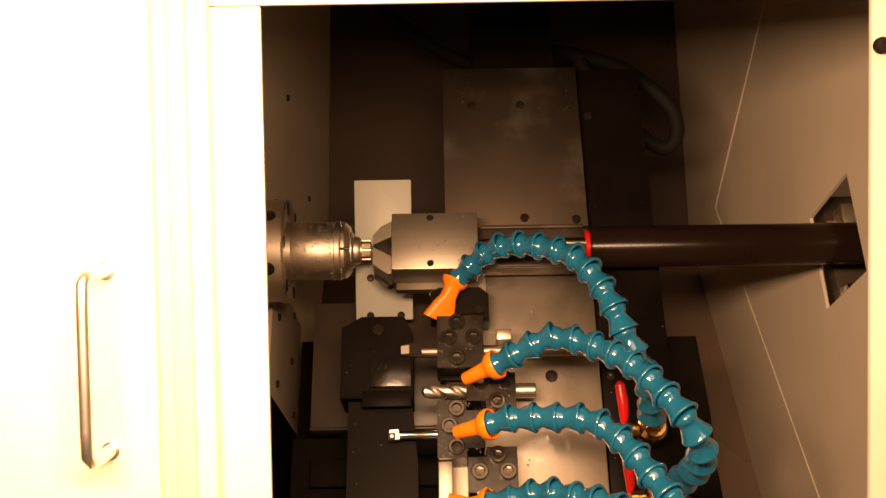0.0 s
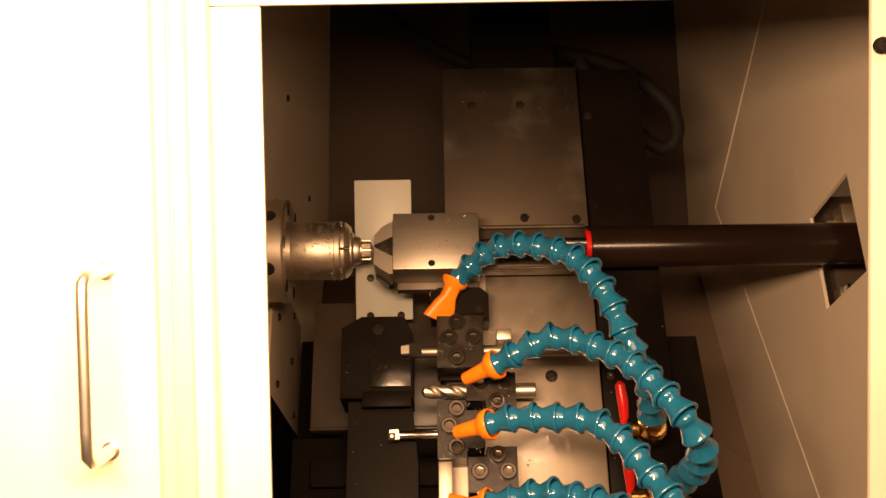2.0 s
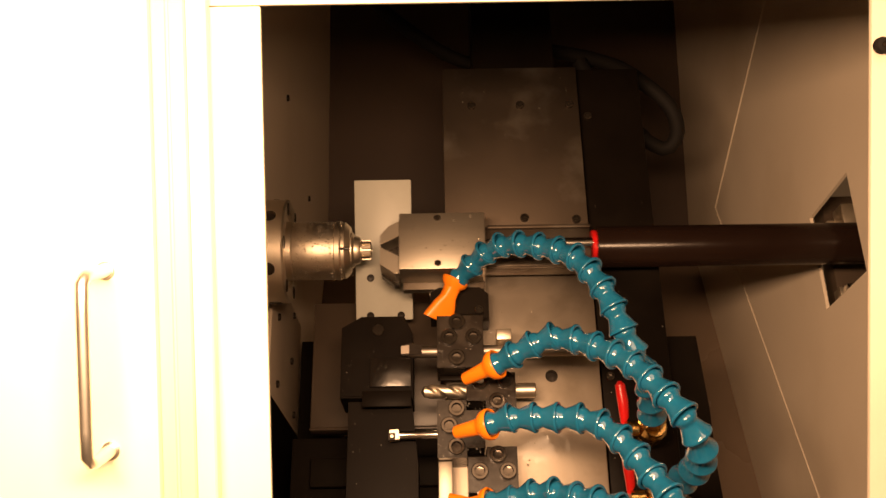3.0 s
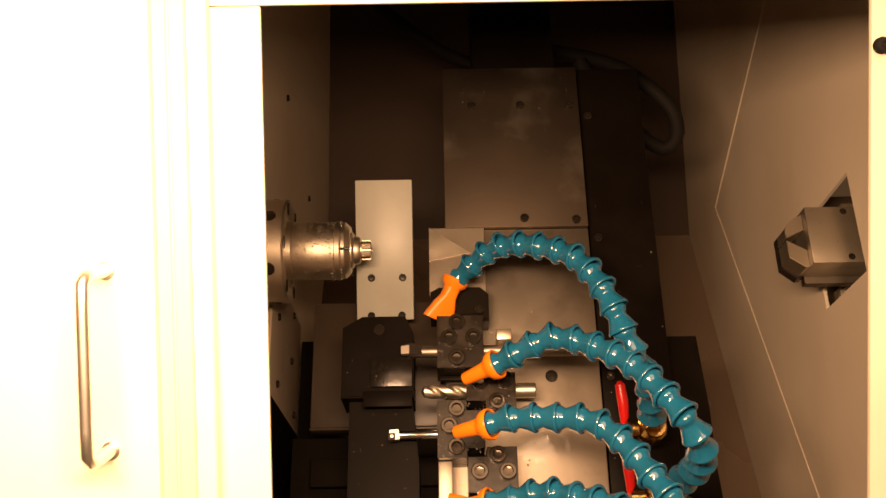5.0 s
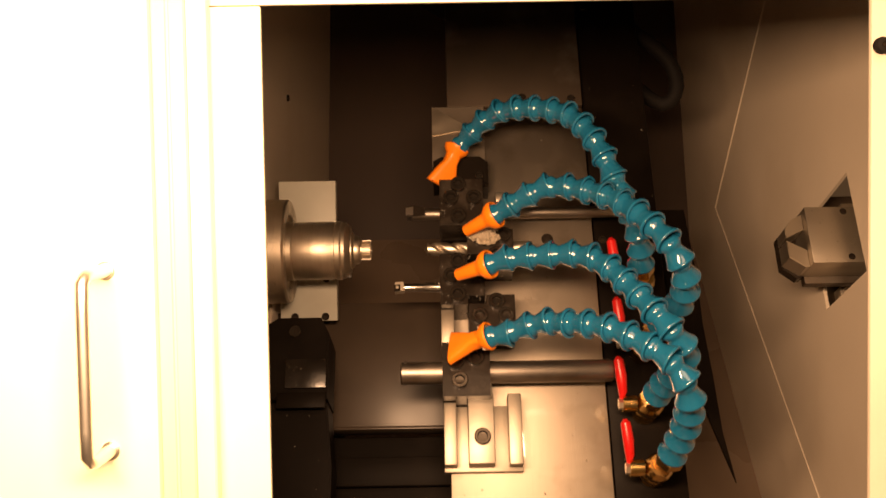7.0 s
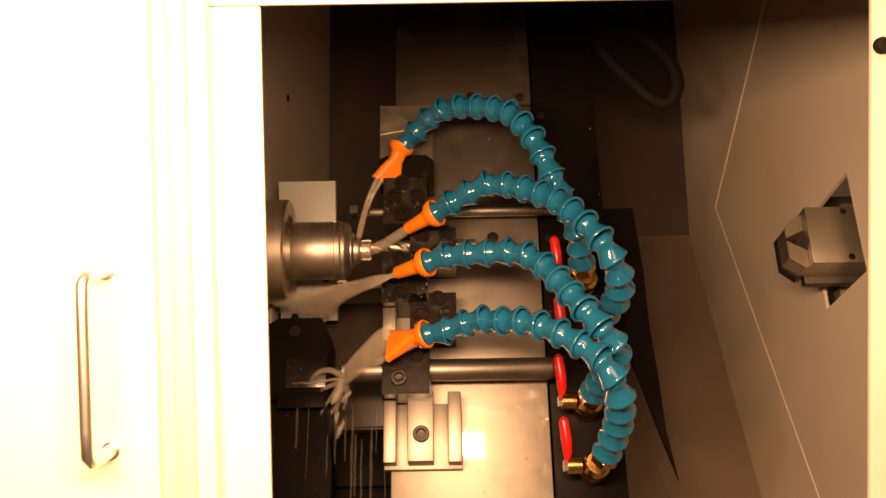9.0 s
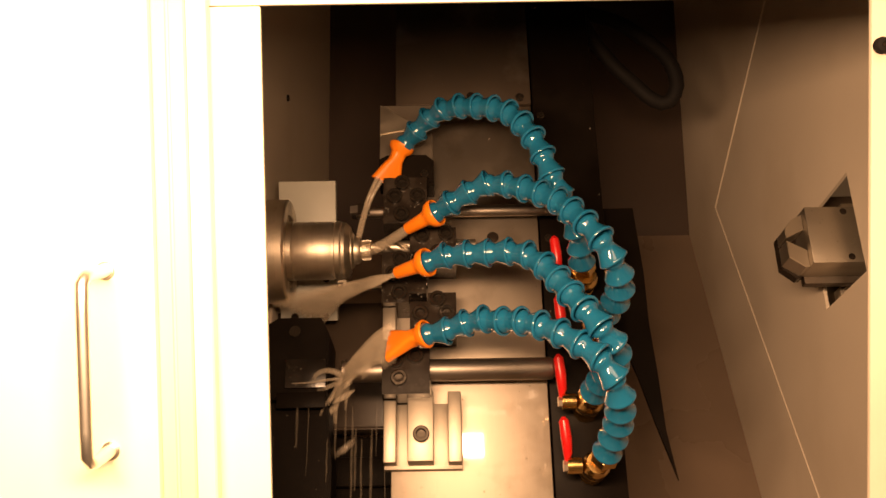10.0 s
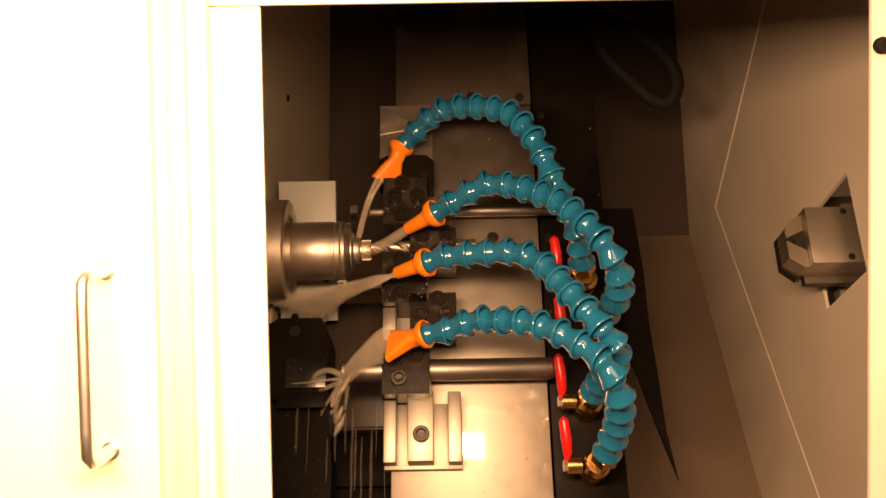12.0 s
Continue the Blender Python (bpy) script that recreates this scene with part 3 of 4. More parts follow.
def cutting_tools():
    # insert turning tool with a long shank
    t = rider("turning_tool", "slim steel boring bar with a square insert", "tool", (0, -90, 0), group="cutting tools")
    part("shank", lathe([(0, -30), (4.6, -30), (5, -29), (5, 148), (4.5, 149), (0, 149)], 28, m=at(0, -91, 0) @ ALONG_X), BAR_STEEL, t)
    part("head", prism([(-34, -95), (-34, -86), (-27, -84.5), (-18, -87), (-18, -94)], -4, 5, 0.5), BLACK_OXIDE, t)
    part("insert", prism([(-35, -94.5), (-35, -88), (-28.5, -87), (-28.5, -94)], 5.2, 7.6, 0.3), BAR_STEEL, t, "worn carbide insert")
    part("collar", box(42, 54, -84, -75, -6, 9, 0.8), STEEL, t)
    # twist drill
    d = rider("twist_drill", "bright steel twist drill in its holder", "drill", (0, -124, 0), group="cutting tools")
    bm = bmesh.new()
    rings, n = [], 28
    for i in range(40):
        x = -16.5 + i * 0.95
        tw = i * 0.95 / 34 * 2 * math.pi
        ring = []
        for k in range(n):
            a = 2 * math.pi * k / n
            r = 5.6 * (1 - 0.45 * max(0.0, math.cos(2 * (a - tw))) ** 1.6)
            ring.append(bm.verts.new(Vector((x, -124 + r * math.cos(a), r * math.sin(a))) * MM))
        rings.append(ring)
    for a, b in zip(rings, rings[1:]):
        for k in range(n):
            bm.faces.new((a[k], a[(k + 1) % n], b[(k + 1) % n], b[k]))
    tip = bm.verts.new(Vector((-19.5, -124, 0)) * MM)
    for k in range(n):
        bm.faces.new((tip, rings[0][(k + 1) % n], rings[0][k]))
    bm.faces.new(rings[-1])
    part("flutes", bm, STEEL, d)
    part("shank", lathe([(0, 20), (6, 20), (6, 71), (5, 72), (0, 72)], 28, m=at(0, -124, 0) @ ALONG_X), STEEL, d)
    # boring bar
    b = rider("boring_bar", "thin bright boring bar with a small insert", "tool", (-20, -158.5, 0), group="cutting tools")
    part("shank", lathe([(0, -40), (3.2, -39.5), (3.2, -20), (4, -18), (4, 30.6), (0, 30.6)], 24, m=at(0, -158.5, 0) @ ALONG_X), CHROME, b)
    part("head", prism([(-44, -163), (-44, -155), (-37, -154.5), (-36, -162)], -3.5, 4, 0.5), STEEL, b)
    part("insert", prism([(-44.6, -163.4), (-44.6, -158), (-39.5, -157.6), (-39.5, -163)], 4.2, 6, 0.3), BLACK_OXIDE, b)
    part("clamp_screw", lathe([(0, 6), (1.4, 6), (1.2, 6.8), (0, 6.9)], 12, m=at(-42, -160.4, 0)), STEEL, b)
    # plain bar stop
    p = rider("round_bar", "thick dull steel round bar clamped in a holder", "bar", (40, -232.5, 0), group="cutting tools")
    part("bar", lathe([(0, -39), (8, -39), (9, -38), (9, 129), (8, 131), (0, 131)], 36, m=at(0, -232.5, 0) @ ALONG_X), BAR_STEEL, p)
    part("cross_hole", lathe([(0, 0), (1.6, 0), (1.6, 0.5), (0, 0.5)], 14, m=at(-35, -226, 6.3)), BLACK_OXIDE, p)


cutting_tools()


# ---- coolant hoses ----
PITCH_MM = 16.7
# ball towards the nozzle at z = 0, flared cup towards the valve
SEG = to_mesh("hose_segment", lathe([(r * 1.17, z * 1.22) for r, z in ((4, -3.0), (5.8, -2.4), (7.3, -0.4), (7.6, 1.0), (7.0, 2.6), (6.0, 4.2), (6.1, 5.6), (7.6, 9.4), (8.9, 12.0), (9.2, 12.5), (9.45, 12.8), (9.6, 13.3), (9.6, 13.9), (9.35, 14.35), (8.8, 14.5), (8.0, 14.3), (7.8, 13.6), (7.4, 12.0), (6.6, 8.0))], 28), BLUE)


def along(p, d):
    return Matrix.Translation(Vector(p) * MM) @ Vector(d).to_track_quat("Z", "X").to_matrix().to_4x4()


def round_nozzle(h, p, d):
    m = along(p, d)
    n = part("nozzle", lathe([(3.2, -24), (4.4, -24), (4.9, -23), (6.0, -6), (6.5, -4), (7.2, -2.4), (10.2, 0.5), (11.2, 3.4), (11.4, 6.2), (10.8, 7.2), (9.8, 6.6), (8.6, 1), (5, -5), (3.2, -18), (3.2, -24)], 32), ORANGE, h, "orange plastic round nozzle", m)
    return n


def flat_nozzle(h, p, d, wide=17.0, length=31.0, roll=0.0):
    m = along(p, d) @ Matrix.Rotation(radians(roll), 4, "Z")
    bm = bmesh.new()
    rings = []
    for z, a, b in ((5.6, 9.4, 9.4), (6.2, 10.3, 10.3), (5, 11.2, 11.2), (1.5, 10.4, 10.4), (-2, 7.0, 7.0), (-6, 6.0, 6.0), (-10, 6.2, 5.8), (-17, 7 + (wide - 7) * 0.35, 5.2), (-length, wide, 3.8), (-length, wide - 1.6, 2.0), (-20, 6.5, 3)):
        ring = []
        for k in range(32):
            t = 2 * math.pi * k / 32
            e = 1.0 if z > -6 else 0.55
            cx, cy = math.cos(t), math.sin(t)
            ring.append(bm.verts.new(Vector((a * math.copysign(abs(cx) ** e, cx), b * math.copysign(abs(cy) ** e, cy), z)) * MM))
        rings.append(ring)
    for a, b in zip(rings, rings[1:]):
        for k in range(32):
            bm.faces.new((a[k], a[(k + 1) % 32], b[(k + 1) % 32], b[k]))
    return part("nozzle", bm, ORANGE, h, "orange plastic flat fan nozzle", m)


HOSES = []


def coolant_hose(path, tip_dir, kind, roll=0.0, valve=None):
    h = rider("coolant_hose", "blue jointed coolant hose with an orange nozzle", "hose", (valve[0], valve[1], -28), group="coolant hoses")
    pts = spline(path, PITCH_MM)
    d0 = (pts[1] - pts[0]).normalized()
    if kind == "flat":
        flat_nozzle(h, pts[0] + Vector(tip_dir) * (3.0 if roll > 95 else 0.0), -Vector(tip_dir), wide=13.5 if roll > 95 else 15.0, length=31 if roll > 95 else 29, roll=roll)
    else:
        round_nozzle(h, pts[0], -Vector(tip_dir))
    for a, b in zip(pts, pts[1:]):
        part_mesh("hose_segment", SEG, h, along(a + (b - a).normalized() * 5.0, b - a))
    e, d = pts[-1], (pts[-1] - pts[-2]).normalized()
    part("orange_adapter", lathe([(0, -2), (7.6, -2), (9.6, 1), (9.8, 5), (8.6, 6.5), (0, 6.5)], 28), ORANGE, h, "orange threaded adapter", along(e, d))
    # ball valve: brass body on the side plate, steel nut, red lever
    vx, vy = valve
    v = part("valve_body", lathe([(0, -27.8), (9, -27.8), (10.5, -26), (10.5, -10), (9, -8), (11, -5), (11, 6), (9.6, 8), (8.6, 14), (0, 14)], 12, m=at(vx + 4, vy, 0)), BRASS, h, "brass ball valve")
    part("hex_collar", lathe([(0, 0), (9, 0), (10.6, 1), (10.6, 8), (9, 9), (0, 9)], 6, m=along(Vector(e) + d * 6.5, d)), BRASS, v)
    part("side_boss", lathe([(0, -15), (6.5, -15), (6.5, -4), (0, -4)], 20, m=at(vx - 3, vy, 2) @ ALONG_X), BRASS, v)
    part("lever_nut", lathe([(0, 0), (4.6, 0), (4.6, 4), (0, 4)], 6, m=at(vx - 21, vy, 2) @ ALONG_X), STEEL, v)
    lev = tube([(vx - 18, vy, 2), (vx - 18, vy + 6, 3.5), (vx - 17.4, vy + 9, 5), (vx - 18.2, vy + 20, 9), (vx - 19.6, vy + 33, 11), (vx - 19.8, vy + 36, 11)], [1.8, 2.4, 3.6, 4.4, 4.0, 1.6], 14)
    part("lever", lev, RED, v, "red vinyl lever")
    HOSES.append((h, pts))
    return h


coolant_hose([(9, -37, 16), (24, -27, 30), (38, -21, 44), (53, -22, 56), (68, -27, 66), (84, -35, 76), (99, -47, 86), (112, -68, 94), (122, -90, 95), (130, -110, 90), (140, -125, 78), (150, -141, 58), (156, -152, 30)], (-0.42, -0.87, -0.25), "flat", 120, (157, -157))
coolant_hose([(34, -120, 52), (49, -115, 62), (65, -109, 70), (80, -106, 78), (97, -113, 88), (114, -124, 100), (130, -139, 112), (143, -159, 124), (155, -177, 128), (168, -192, 110), (173, -200, 82), (167, -206, 50), (163, -209, 32)], (-0.80, -0.22, -0.56), "round", 0, (157, -210))
coolant_hose([(27, -167, 64), (46, -164, 72), (68, -166, 80), (87, -168, 88), (104, -175, 98), (119, -191, 108), (132, -214, 120), (144, -234, 128), (157, -247, 118), (165, -253, 90), (161, -257, 55), (158, -260, 32)], (-0.82, -0.06, -0.56), "round", 0, (154, -260.5))
coolant_hose([(26, -220, 50), (46, -219, 58), (65, -216, 70), (83, -221, 84), (100, -227, 98), (116, -236, 110), (134, -250, 120), (150, -265, 124), (161, -281, 110), (166, -293, 78), (163, -306, 45), (160, -310, 30)], (-0.84, -0.10, -0.53), "flat", 66, (155, -311))


# ---- black cable behind the slide ----
def cable():
    c = thing("cable", "thick black cable looped behind the slide", "cable", G, (230, 100, -965))
    pts = [(-90, 285, -1010), (-40, 240, -1030), (30, 205, -1060), (85, 212, -1060), (119, 208, -1020), (176, 186, -985), (207, 161, -965), (229, 138, -960), (236, 113, -960), (226, 97, -962), (210, 103, -965), (196, 117, -968), (175, 138, -972), (156, 166, -980), (140, 196, -990)]
    part("sheath", tube(spline(pts, 8), 7.5, 14), RUBBER, c)
    return c


CABLE = cable()


def lamp_fixture():
    f = thing("ceiling_lamp", "long white ceiling lamp panel", "lamp", Matrix(), (LAMP_AT.x * 1000, LAMP_AT.y * 1000, 2900))
    part("housing", box(LAMP_AT.x * 1000 - 820, LAMP_AT.x * 1000 + 820, LAMP_AT.y * 1000 - 470, LAMP_AT.y * 1000 + 470, 2866, 2899, 4), WHITE_PAINT, f)
    # housing and cords invented for the added fill lamp, out of view
    p = thing("front_fill_lamp", "added unseen fill lamp, a long white box on black cords", "lamp", Matrix(), FRONT_FILL * 1000)
    aim = look(FRONT_FILL, FRONT_FILL_AIM)
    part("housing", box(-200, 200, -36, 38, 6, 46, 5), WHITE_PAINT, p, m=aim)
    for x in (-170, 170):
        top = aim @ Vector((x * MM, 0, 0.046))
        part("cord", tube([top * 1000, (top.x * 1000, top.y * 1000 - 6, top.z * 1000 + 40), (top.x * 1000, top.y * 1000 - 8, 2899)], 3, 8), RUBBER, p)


lamp_fixture()


# ---- coolant: streams cut into rigid slices that leave the nozzles and take their place ----
def milky(name, thin, dense):
    m = bpy.data.materials.new(name)
    m.use_nodes = True
    nt = m.node_tree
    b = nt.nodes["Principled BSDF"]
    b.inputs["Base Color"].default_value = (0.60, 0.52, 0.40, 1)
    b.inputs["Roughness"].default_value = 0.18
    tr = nt.nodes.new("ShaderNodeBsdfTransparent")
    mx = nt.nodes.new("ShaderNodeMixShader")
    tc = nt.nodes.new("ShaderNodeTexCoord")
    ns = nt.nodes.new("ShaderNodeTexNoise")
    ns.inputs["Scale"].default_value, ns.inputs["Detail"].default_value = 140, 4
    rg = nt.nodes.new("ShaderNodeMapRange")
    rg.inputs["To Min"].default_value, rg.inputs["To Max"].default_value = thin, dense
    nt.links.new(tc.outputs["Object"], ns.inputs["Vector"])
    nt.links.new(ns.outputs["Fac"], rg.inputs["Value"])
    nt.links.new(rg.outputs[0], mx.inputs[0])
    nt.links.new(tr.outputs[0], mx.inputs[1])
    nt.links.new(b.outputs[0], mx.inputs[2])
    bp = nt.nodes.new("ShaderNodeBump")
    bp.inputs["Strength"].default_value, bp.inputs["Distance"].default_value = 0.12, 0.001
    nt.links.new(ns.outputs["Fac"], bp.inputs["Height"])
    nt.links.new(bp.outputs[0], b.inputs["Normal"])
    nt.links.new(mx.outputs[0], nt.nodes["Material Output"].inputs["Surface"])
    return m


MILKY = milky("milky_coolant_stream", 0.24, 0.44)
FOAM = milky("milky_coolant_drops", 0.34, 0.65)
SPRAY = milky("thin_coolant_spray", 0.06, 0.24)
THREAD = milky("thin_coolant_thread", 0.015, 0.085)
SHEET = milky("thin_coolant_sheet", 0.08, 0.34)
PIECES = []
rng = random.Random(7)


def path_frame(pts, s):
    """The frame on a stream's path at s, from 0 at the nozzle to 1 at its end; below 0 inside the nozzle."""
    k = s * (len(pts) - 1)
    i = min(max(int(k), 0), len(pts) - 2)
    p = pts[i].lerp(pts[i + 1], k - i) if k >= 0 else pts[0] + (pts[0] - pts[1]) * (-k)
    d = (pts[i + 1] - pts[i])
    return Matrix.Translation(p * MM) @ d.to_track_quat("Z", "Y").to_matrix().to_4x4()


def stream(jet, path, r0, r1, mouth, flat=1.0, leave=7.4, n=6, sway=0.15, mat=None):
    pts = spline(path, 2.0)
    size = len(pts)
    cuts = [round(i * (size - 1) / n) for i in range(n + 1)]
    for a, b in zip(cuts, cuts[1:]):
        bm = bmesh.new()
        rings = []
        for k in range(a, b + 1):
            f = k / (size - 1)
            m = path_frame(pts, min(f, 0.9999))
            r = (r0 + (r1 - r0) * f) * (1 + 0.025 * math.sin(k * 0.6 + r0))
            rings.append([bm.verts.new(m @ (Vector((r * math.cos(t), r * flat * math.sin(t), 0)) * MM)) for t in (2 * math.pi * q / 12 for q in range(12))])
        for u, v in zip(rings, rings[1:]):
            for q in range(12):
                bm.faces.new((u[q], u[(q + 1) % 12], v[(q + 1) % 12], v[q]))
        ob = part("stream_piece", bm, mat or MILKY, jet)
        PIECES.append((ob, ob.matrix_basis.copy(), pts, (a + b) / 2 / (size - 1), leave, sway, mouth))


# the bore behind each nozzle, where the coolant waits
MOUTHS = [along(p, d) for p, d in (((8, -38, 15), (-0.4, -0.9, 0)), ((36, -119.5, 53), (-0.80, -0.22, -0.56)), ((29, -167, 65), (-0.82, -0.06, -0.56)), ((27, -220, 50), (-0.84, -0.10, -0.53)))]


def jets():
    lab = "milky coolant stream pouring from an orange nozzle"
    j = rider("coolant_jet", lab, "coolant", (-9, -72, 24), "coolant jets")
    for k in (-1, 1):
        stream(j, [(-8.8 + 1.6 * k, -70.5 - 1.5 * k, 24), (-16 + 1.4 * k, -84, 20), (-21.5 + k, -97, 14), (-26.4 + k, -112, 5), (-30, -126, -4)], 2.0, 1.5, MOUTHS[0], n=5)
    j = rider("coolant_jet", lab, "coolant", (16, -127, 46), "coolant jets")
    stream(j, [(16.5, -125.0, 40), (5.5, -128.5, 31), (-4.5, -130.5, 22), (-18, -131.7, 9)], 4.2, 4.6, MOUTHS[1], n=6)
    j = rider("coolant_jet", lab, "coolant", (8, -172, 58), "coolant jets")
    for k in range(9):
        f = k / 8 - 0.5
        end = Vector((-97, -168, -8)).lerp(Vector((-60, -184, -14)), k / 8)
        mid = Vector((-58, -168.5, 12)).lerp(Vector((-42, -176.5, 12)), k / 8)
        stream(j, [(8.5 + f, -169.5 + 3 * f, 52), (-9.3, -171.9 - 5 * f, 44), (-26.3, -171.0 - 7 * f, 28), mid, end], 1.8, 5.2, MOUTHS[2], 0.6, n=8, mat=SHEET)
    j = rider("coolant_jet", lab, "coolant", (-2, -224, 48), "coolant jets")
    # the fan strikes the end of the round bar and breaks up there
    A = [(3, -208, 38), (-7, -213, 35), (-18, -221, 28), (-29, -229, 18), (-38, -236, 8)]
    B = [(-4, -234, 36), (-12, -235, 31), (-21, -238, 23), (-30, -242, 13), (-37, -245, 3)]
    for k in range(7):
        f = k / 6
        stream(j, [Vector(p).lerp(Vector(q), f) for p, q in zip(A, B)], 3.2, 2.0 + 0.8 * abs(math.sin(k * 2.1)), MOUTHS[3], 0.6, n=6, sway=0.3, mat=SHEET)
    for path, ra, rb in (
            ([(-36, -240, 6), (-50, -241, 6), (-64, -242.5, 5), (-80, -243, 4)], 1.6, 0.4),
            ([(-37, -238, 8), (-48, -234, 9), (-58, -236, 6), (-64, -244, 0)], 3.0, 1.2),
            ([(-38, -242, 5), (-50, -246, 2), (-60, -249, -3), (-68, -258, -10)], 2.4, 0.8),
            ([(-36, -244, 4), (-41, -251, -2), (-44, -260, -9), (-45, -270, -18)], 3.4, 1.4),
            ([(-34, -245, 3), (-35, -253, -4), (-37, -262, -12)], 2.2, 0.8),
            ([(-38, -241, 6), (-46, -252, 0), (-54, -262, -8), (-60, -276, -18)], 2.0, 0.6)):
        stream(j, path, ra, rb, MOUTHS[3], 0.7, leave=7.6, n=4, sway=1.2, mat=SHEET)


jets()


def drop_mesh(name, r, length, seed, mat=None):
    rr = random.Random(seed)
    n = 7
    pts = [(rr.uniform(-0.5, 0.5), rr.uniform(-0.5, 0.5), length * (i / (n - 1) - 0.5)) for i in range(n)]
    return to_mesh(name, tube(pts, [max(0.15, r * math.sin(math.pi * (i + 0.5) / n) * rr.uniform(0.75, 1.2)) for i in range(n)], 10), mat or FOAM)


DROPS = [drop_mesh("coolant_drop", 0.4 + 0.22 * (k % 3), 10 + 3 * (k % 4), k, SPRAY) for k in range(8)]
CLUMPS = [drop_mesh("coolant_clump", 1.8 + 0.7 * (k % 3), 8 + 4 * (k % 4), 30 + k) for k in range(8)]
FALLING = []


def falling_drops():
    """Drops that break off the fan jet and fall, each in its time."""
    d = rider("coolant_drops", "milky coolant drops falling from the fan nozzle", "coolant", (27, -220, 50))
    for k in range(84):
        ob = part_mesh("drop", CLUMPS[k % 8], d)
        FALLING.append((ob, k))


falling_drops()
RIVULETS = []


def rivulets():
    """Threads of coolant that run down the black shield once the jets are on; they come out of the casting."""
    d = thing("coolant_rivulets", "thin coolant threads running down the black shield", "coolant", BED, (-100, -190, -10))
    rr = random.Random(31)
    for k in range(17):
        x, top = -134 + 5.3 * k + rr.uniform(-2.4, 2.4), rr.uniform(-160, -120)
        long = rr.uniform(25, 95)
        pts = [(x + rr.uniform(-0.35, 0.35), top - long * q / 7, 0) for q in range(8)]
        w = rr.uniform(0.35, 1.3)
        ob = part("thread", tube(pts, [w * (0.35 + 0.65 * math.sin(math.pi * (q + 0.5) / 8)) for q in range(8)], 8), THREAD, d)
        RIVULETS.append((ob, ob.matrix_basis.copy(), rr.uniform(-20, 2), k))


rivulets()
SPLASH = []


def splash():
    """The first burst from the second nozzle."""
    d = thing("coolant_splash", "burst of milky coolant from the nozzle", "coolant", BED, (-20, -111, 25))
    for k in range(54):
        SPLASH.append((part_mesh("splash_streak", DROPS[(k * 3) % 8], d), k))
    blob = bmesh.new()
    bmesh.ops.create_icosphere(blob, subdivisions=3, radius=5.6 * MM)
    for v in blob.verts:
        v.co *= 1 + 0.35 * noise.noise(v.co * 420)
        v.co.x *= 1.3
    me = to_mesh("foam_blob", blob, FOAM)
    for k in range(26):
        SPLASH.append((part_mesh("foam_blob", me, d), 100 + k))
    return d


splash()


def beads(name, label, spots, zone, count, seed, rmin=0.5, rmax=1.6, at_frame=BED, ride=True, base=(0, 0, 0)):
    """Standing drops on a flat face: zone is x0, x1, y0, y1, z."""
    rr = random.Random(seed)
    bm = bmesh.new()
    verts, faces = [], []
    for x0, x1, y0, y1, z, share in zone:
        for _ in range(int(count * share)):
            r = rmin + (rmax - rmin) * rr.random() ** 2.5
            cx, cy, stretch, first = rr.uniform(x0, x1), rr.uniform(y0, y1), rr.uniform(0.9, 1.5), len(verts)
            for ring in range(3):
                e = math.pi / 2 * ring / 3
                verts += [(cx + r * math.cos(e) * math.cos(a), cy + r * stretch * math.cos(e) * math.sin(a), z - 0.1 + 0.5 * r * math.sin(e)) for a in (2 * math.pi * q / 10 for q in range(10))]
            verts.append((cx, cy, z - 0.1 + 0.5 * r))
            for ring in range(2):
                faces += [(first + ring * 10 + q, first + ring * 10 + (q + 1) % 10, first + ring * 10 + 10 + (q + 1) % 10, first + ring * 10 + 10 + q) for q in range(10)]
            faces += [(first + 20 + q, first + 20 + (q + 1) % 10, first + 30) for q in range(10)]
    me = bpy.data.meshes.new("beads")
    me.from_pydata([Vector(v) * MM for v in verts], [], faces)
    bm.from_mesh(me)
    ob = rider(name, label, "droplets", base) if ride else thing(name, label, "droplets", at_frame, base)
    tagged(ob, kind="stuff")
    part("beads", bm, DROP, ob)
    return ob


beads("droplets", "small coolant droplets standing on the slide", None, ((2, 126, -330, 20, -22, 0.42), (4, 126, 32, 190, -18, 0.10), (-5, 30, -108, -67, 17, 0.12), (17, 54, -144, -114, 17, 0.10), (-6, 29, -179, -146, 17, 0.10), (132, 186, -330, 60, -28, 0.16)), 300, 3, 0.3, 0.9)
GRIP_BEADS = beads("droplets", "small coolant droplets on the gripper block", None, ((-40, 27, -25, 21, 22, 1.0),), 46, 5, 0.35, 1.1, ride=False, base=(0, 0, 22))
CARR_BEADS = beads("droplets", "coolant droplets on the black carriage", None, ((-82, -28, -126, -76, 0, 0.35), (-58, -29, -119, -97, 3.2, 0.4), (-76, -30, -200, -132, -7, 0.25)), 44, 9, 0.3, 0.7, ride=False, base=(-54, -100, 0))


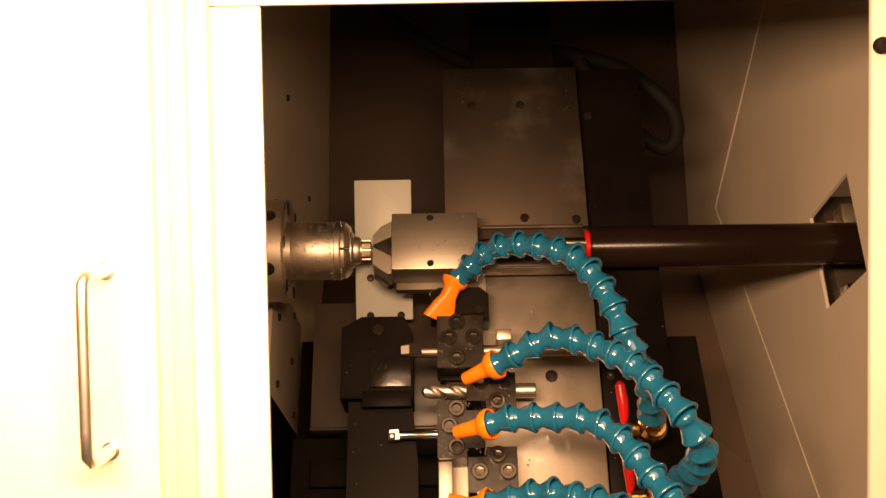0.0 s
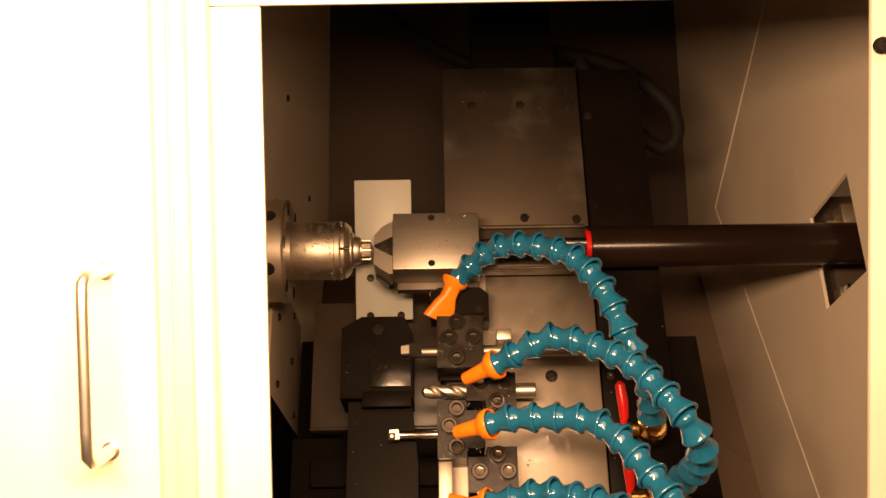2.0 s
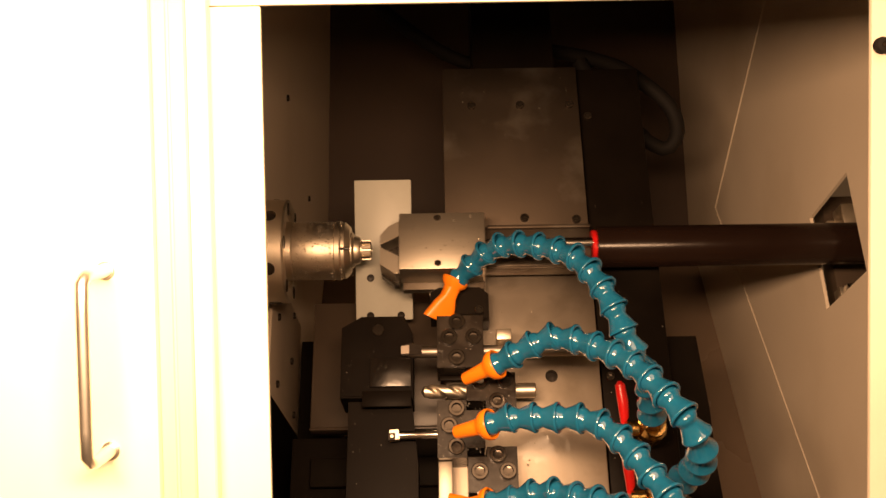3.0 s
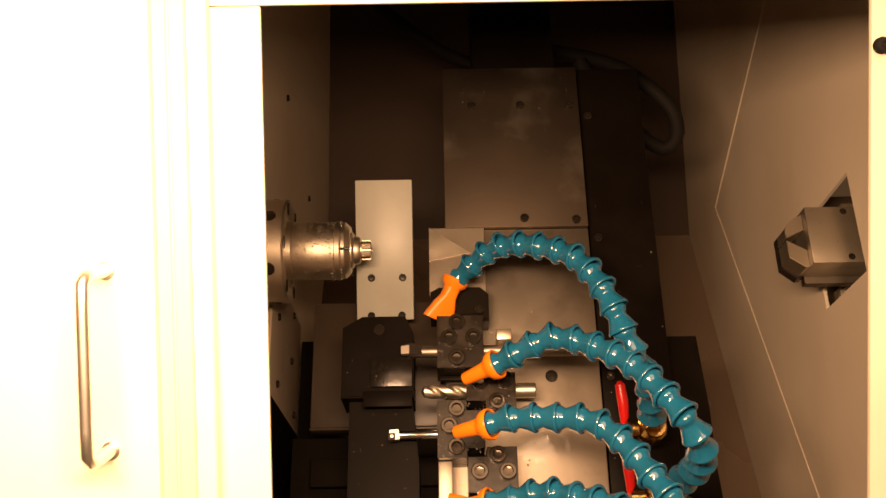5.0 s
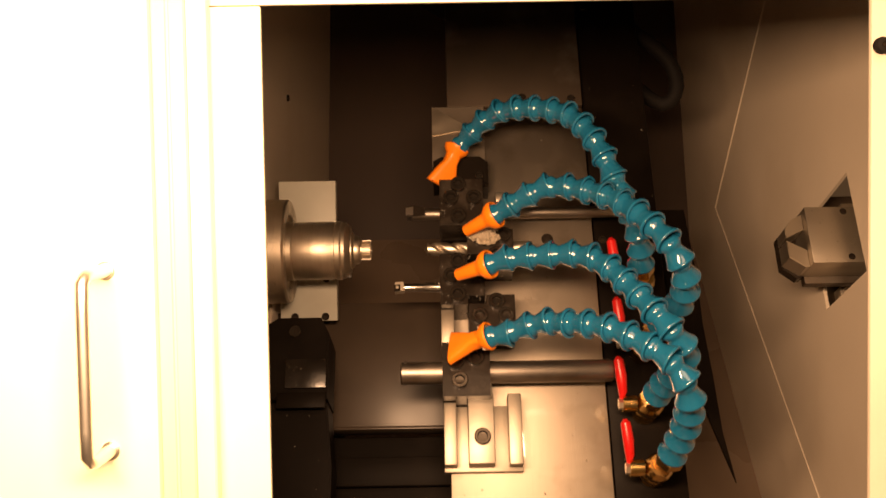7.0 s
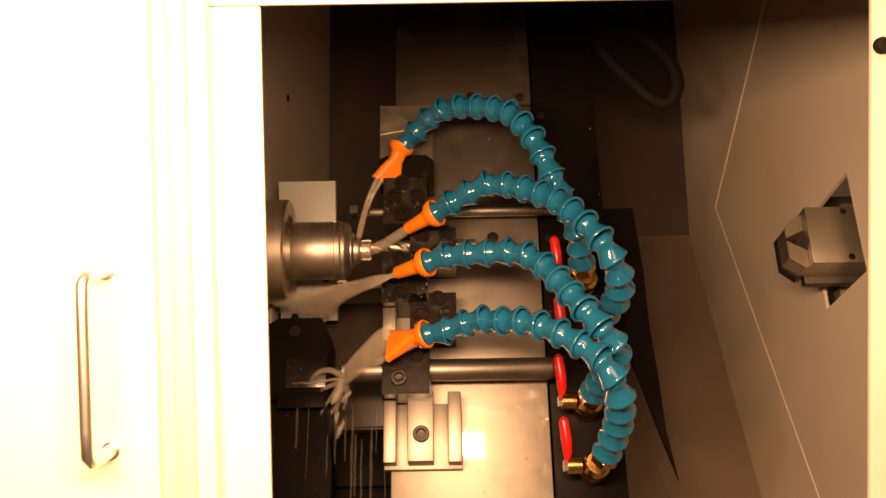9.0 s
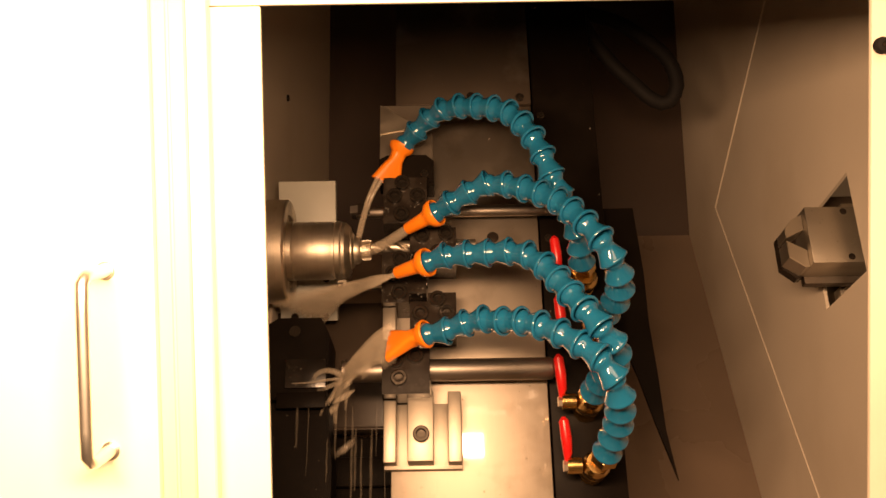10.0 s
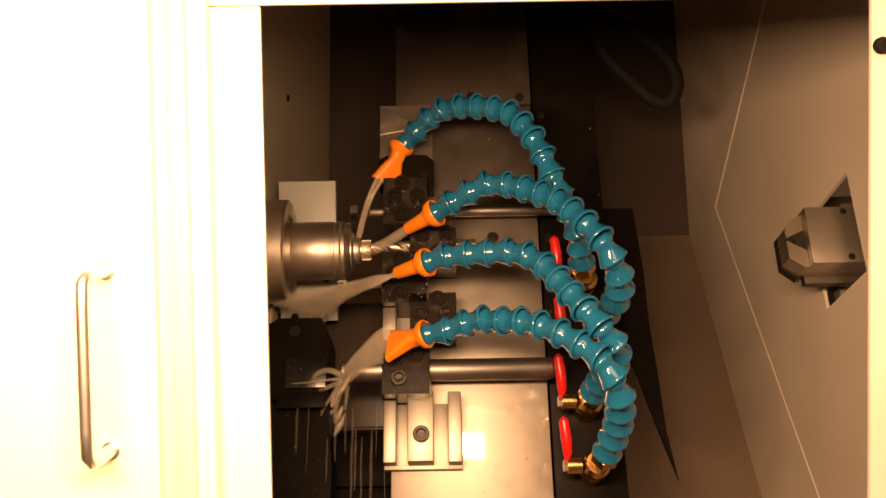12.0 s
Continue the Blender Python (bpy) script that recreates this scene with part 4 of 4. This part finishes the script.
def motions():
    for ob, base in RIDERS:
        walk(ob, [(t, BED @ at(base.x + x, base.y + y, base.z)) for t, x, y in SLIDE_ROWS])
    walk(GRIPPER, [(t, BED @ at(x, 0, -16)) for t, x in GRIP_ROWS])
    walk(CARRIAGE, [(t, BED @ at(-54 + x, -120, -60)) for t, x in CARRIAGE_ROWS])
    walk(CABLE, [(t, G @ at(230, 100 + 0.36 * y, -965)) for t, x, y in SLIDE_ROWS])
    walk(GRIP_BEADS, [(t, BED @ at(x, 0, 22)) for t, x in GRIP_ROWS])
    walk(CARR_BEADS, [(t, BED @ at(-54 + x, -100, 0)) for t, x in CARRIAGE_ROWS])
    # coolant slices wait in their nozzle, leave it along the stream and then quiver in place
    for ob, rest, pts, s, leave, sway, mouth in PIECES:
        home = path_frame(pts, min(s, 0.9999)).inverted()
        inside = rest @ mouth @ home
        rows = [(0.0, inside), (leave, inside), (leave + 0.15, rest @ path_frame(pts, 0.02) @ home)]
        if s > 0.3:
            rows.append((leave + 0.15 + 0.3 * s, rest @ path_frame(pts, s * 0.55) @ home))
        rows.append((leave + 0.2 + 0.6 * s, rest))
        for t in (8.9, 9.6, 10.2, 11.0):
            rows.append((t, rest @ home.inverted() @ at(rng.uniform(-1, 1) * sway * s, rng.uniform(-1, 1) * sway * s, 0) @ home))
        rows.append((12.0, rest))
        walk(ob, rows)
    # drops break off the fan's end and fall down the slant, out of sight
    o, slid = Vector((27, -220, 50)), Vector((-44, 126.3, 0))
    for ob, k in FALLING:
        rr = random.Random(50 + k)
        t0 = 8.0 + 3.9 * k / 84
        f = rr.random()
        a = Vector(o)
        b = Vector((-60 - 12 * f, -112 - 8 * f, 26)) - slid
        c = Vector((-82 - 14 * f + rr.uniform(-6, 6), -128 + rr.uniform(-5, 4), -10)) - slid
        e = c + Vector((rr.uniform(-26, 2), -36, -50))
        g = e + Vector((rr.uniform(-14, 2), -80, -50))
        tilt = rr.uniform(-25, 25)
        rows = [(0.0, a, -80), (t0, a, -80), (t0 + 0.1, b, -110), (t0 + 0.2, c, -130), (t0 + 0.42, e, -140), (t0 + 0.62, g, -140), (max(12.0, t0 + 0.7), g, -140)]
        walk(ob, [(t, Matrix.Translation((p - o) * MM) @ pose(0, 0, 0, 90 + tilt * 0.3, 0, q + 90 + tilt)) for t, p, q in rows])
    # the threads seep out of the shield's face, then creep down it
    for ob, rest, z, k in RIVULETS:
        rr = random.Random(400 + k)
        t0, y = 7.5 + rr.random(), rr.uniform(-6, 6)
        rows = [(0.0, -30, -137), (t0, -30, -137), (t0 + 0.4, 0, z)]
        rows += [(t, y * (q + 1) / 5 + rr.uniform(-3, 3), z) for q, t in enumerate((9.1, 9.7, 10.4, 11.1))] + [(12.0, y, z)]
        walk(ob, [(t, rest @ at(0, u, v)) for t, u, v in rows])
    # the burst
    o = Vector((-20, -111, 25))
    nozzle = Vector((36, -119.5, 53))
    for ob, k in SPLASH:
        rr = random.Random(200 + k)
        if k < 100:
            ang = rr.gauss(188, 22)
            reach = 12 + 95 * rr.random() ** 1.6
            if k % 4 == 0:
                ang, reach = rr.uniform(0, 360), rr.uniform(3, 16)
            way = Vector((math.cos(radians(ang)), math.sin(radians(ang)), rr.uniform(-0.3, 0.25)))
            hit = Vector((-21, -111, 25)) + way * 4
            p1 = Vector((-21, -111, 25)) + way * reach
            p2 = p1 + way * 22 + Vector((0, -24, -14))
            p3 = p2 + way * 12 + Vector((0, -60, -40))
            p4 = p3 + Vector((0, -110, -50))
            turn = pose(0, 0, 0, 90, 0, ang + 90)
            seq = [(0.0, nozzle), (6.33, nozzle), (6.44, hit), (6.5, p1), (6.6, p2), (6.75, p3), (6.95, p4), (12.0, p4)]
        else:
            u = rr.random()
            p1 = Vector((16, -98, 40)).lerp(Vector((-24, -112, 20)), u ** 0.6) + Vector((rr.gauss(0, 7), rr.gauss(0, 7), rr.gauss(0, 5))) * u
            p2 = Vector((16, -74, 40)).lerp(Vector((-14, -86, 18)), u)
            p3 = Vector((26 + 14 * u, 4 + rr.uniform(-6, 4), 30 - 6 * u))
            p4 = Vector((30 + 8 * u, 6 - 10 * u, 14))
            turn = pose(0, 0, 0, 30 * u, 20, 200 * u)
            seq = [(0.0, nozzle), (6.33, nozzle), (6.5, p1), (6.6, p2), (6.8, p3 - Vector((0, 32, 0))), (7.0, p3), (7.2, p3), (7.6, p4), (8.0, p4 + Vector((-10, -60, -44))), (8.3, p4 + Vector((-10, -220, -90))), (12.0, p4 + Vector((-10, -220, -90)))]
        walk(ob, [(t, Matrix.Translation((p - o) * MM) @ turn) for t, p in seq])
    # the spindle stands, then runs up and keeps turning
    rows, angle = [(0.0, 0.0)], 0.0
    for k in range(int(5.8 * FPS), 12 * FPS + 1):
        rows.append((k / FPS, angle))
        angle += min(83.0, (k - 5.8 * FPS + 1) * 8.0)
    for ob, z in ((SPINDLE, 0), (WORKPIECE, 85)):
        walk(ob, [(t, BED @ at(-155, 0, 0) @ ALONG_X @ at(0, 0, z, 0, 0, a % 360)) for t, a in rows])



motions()
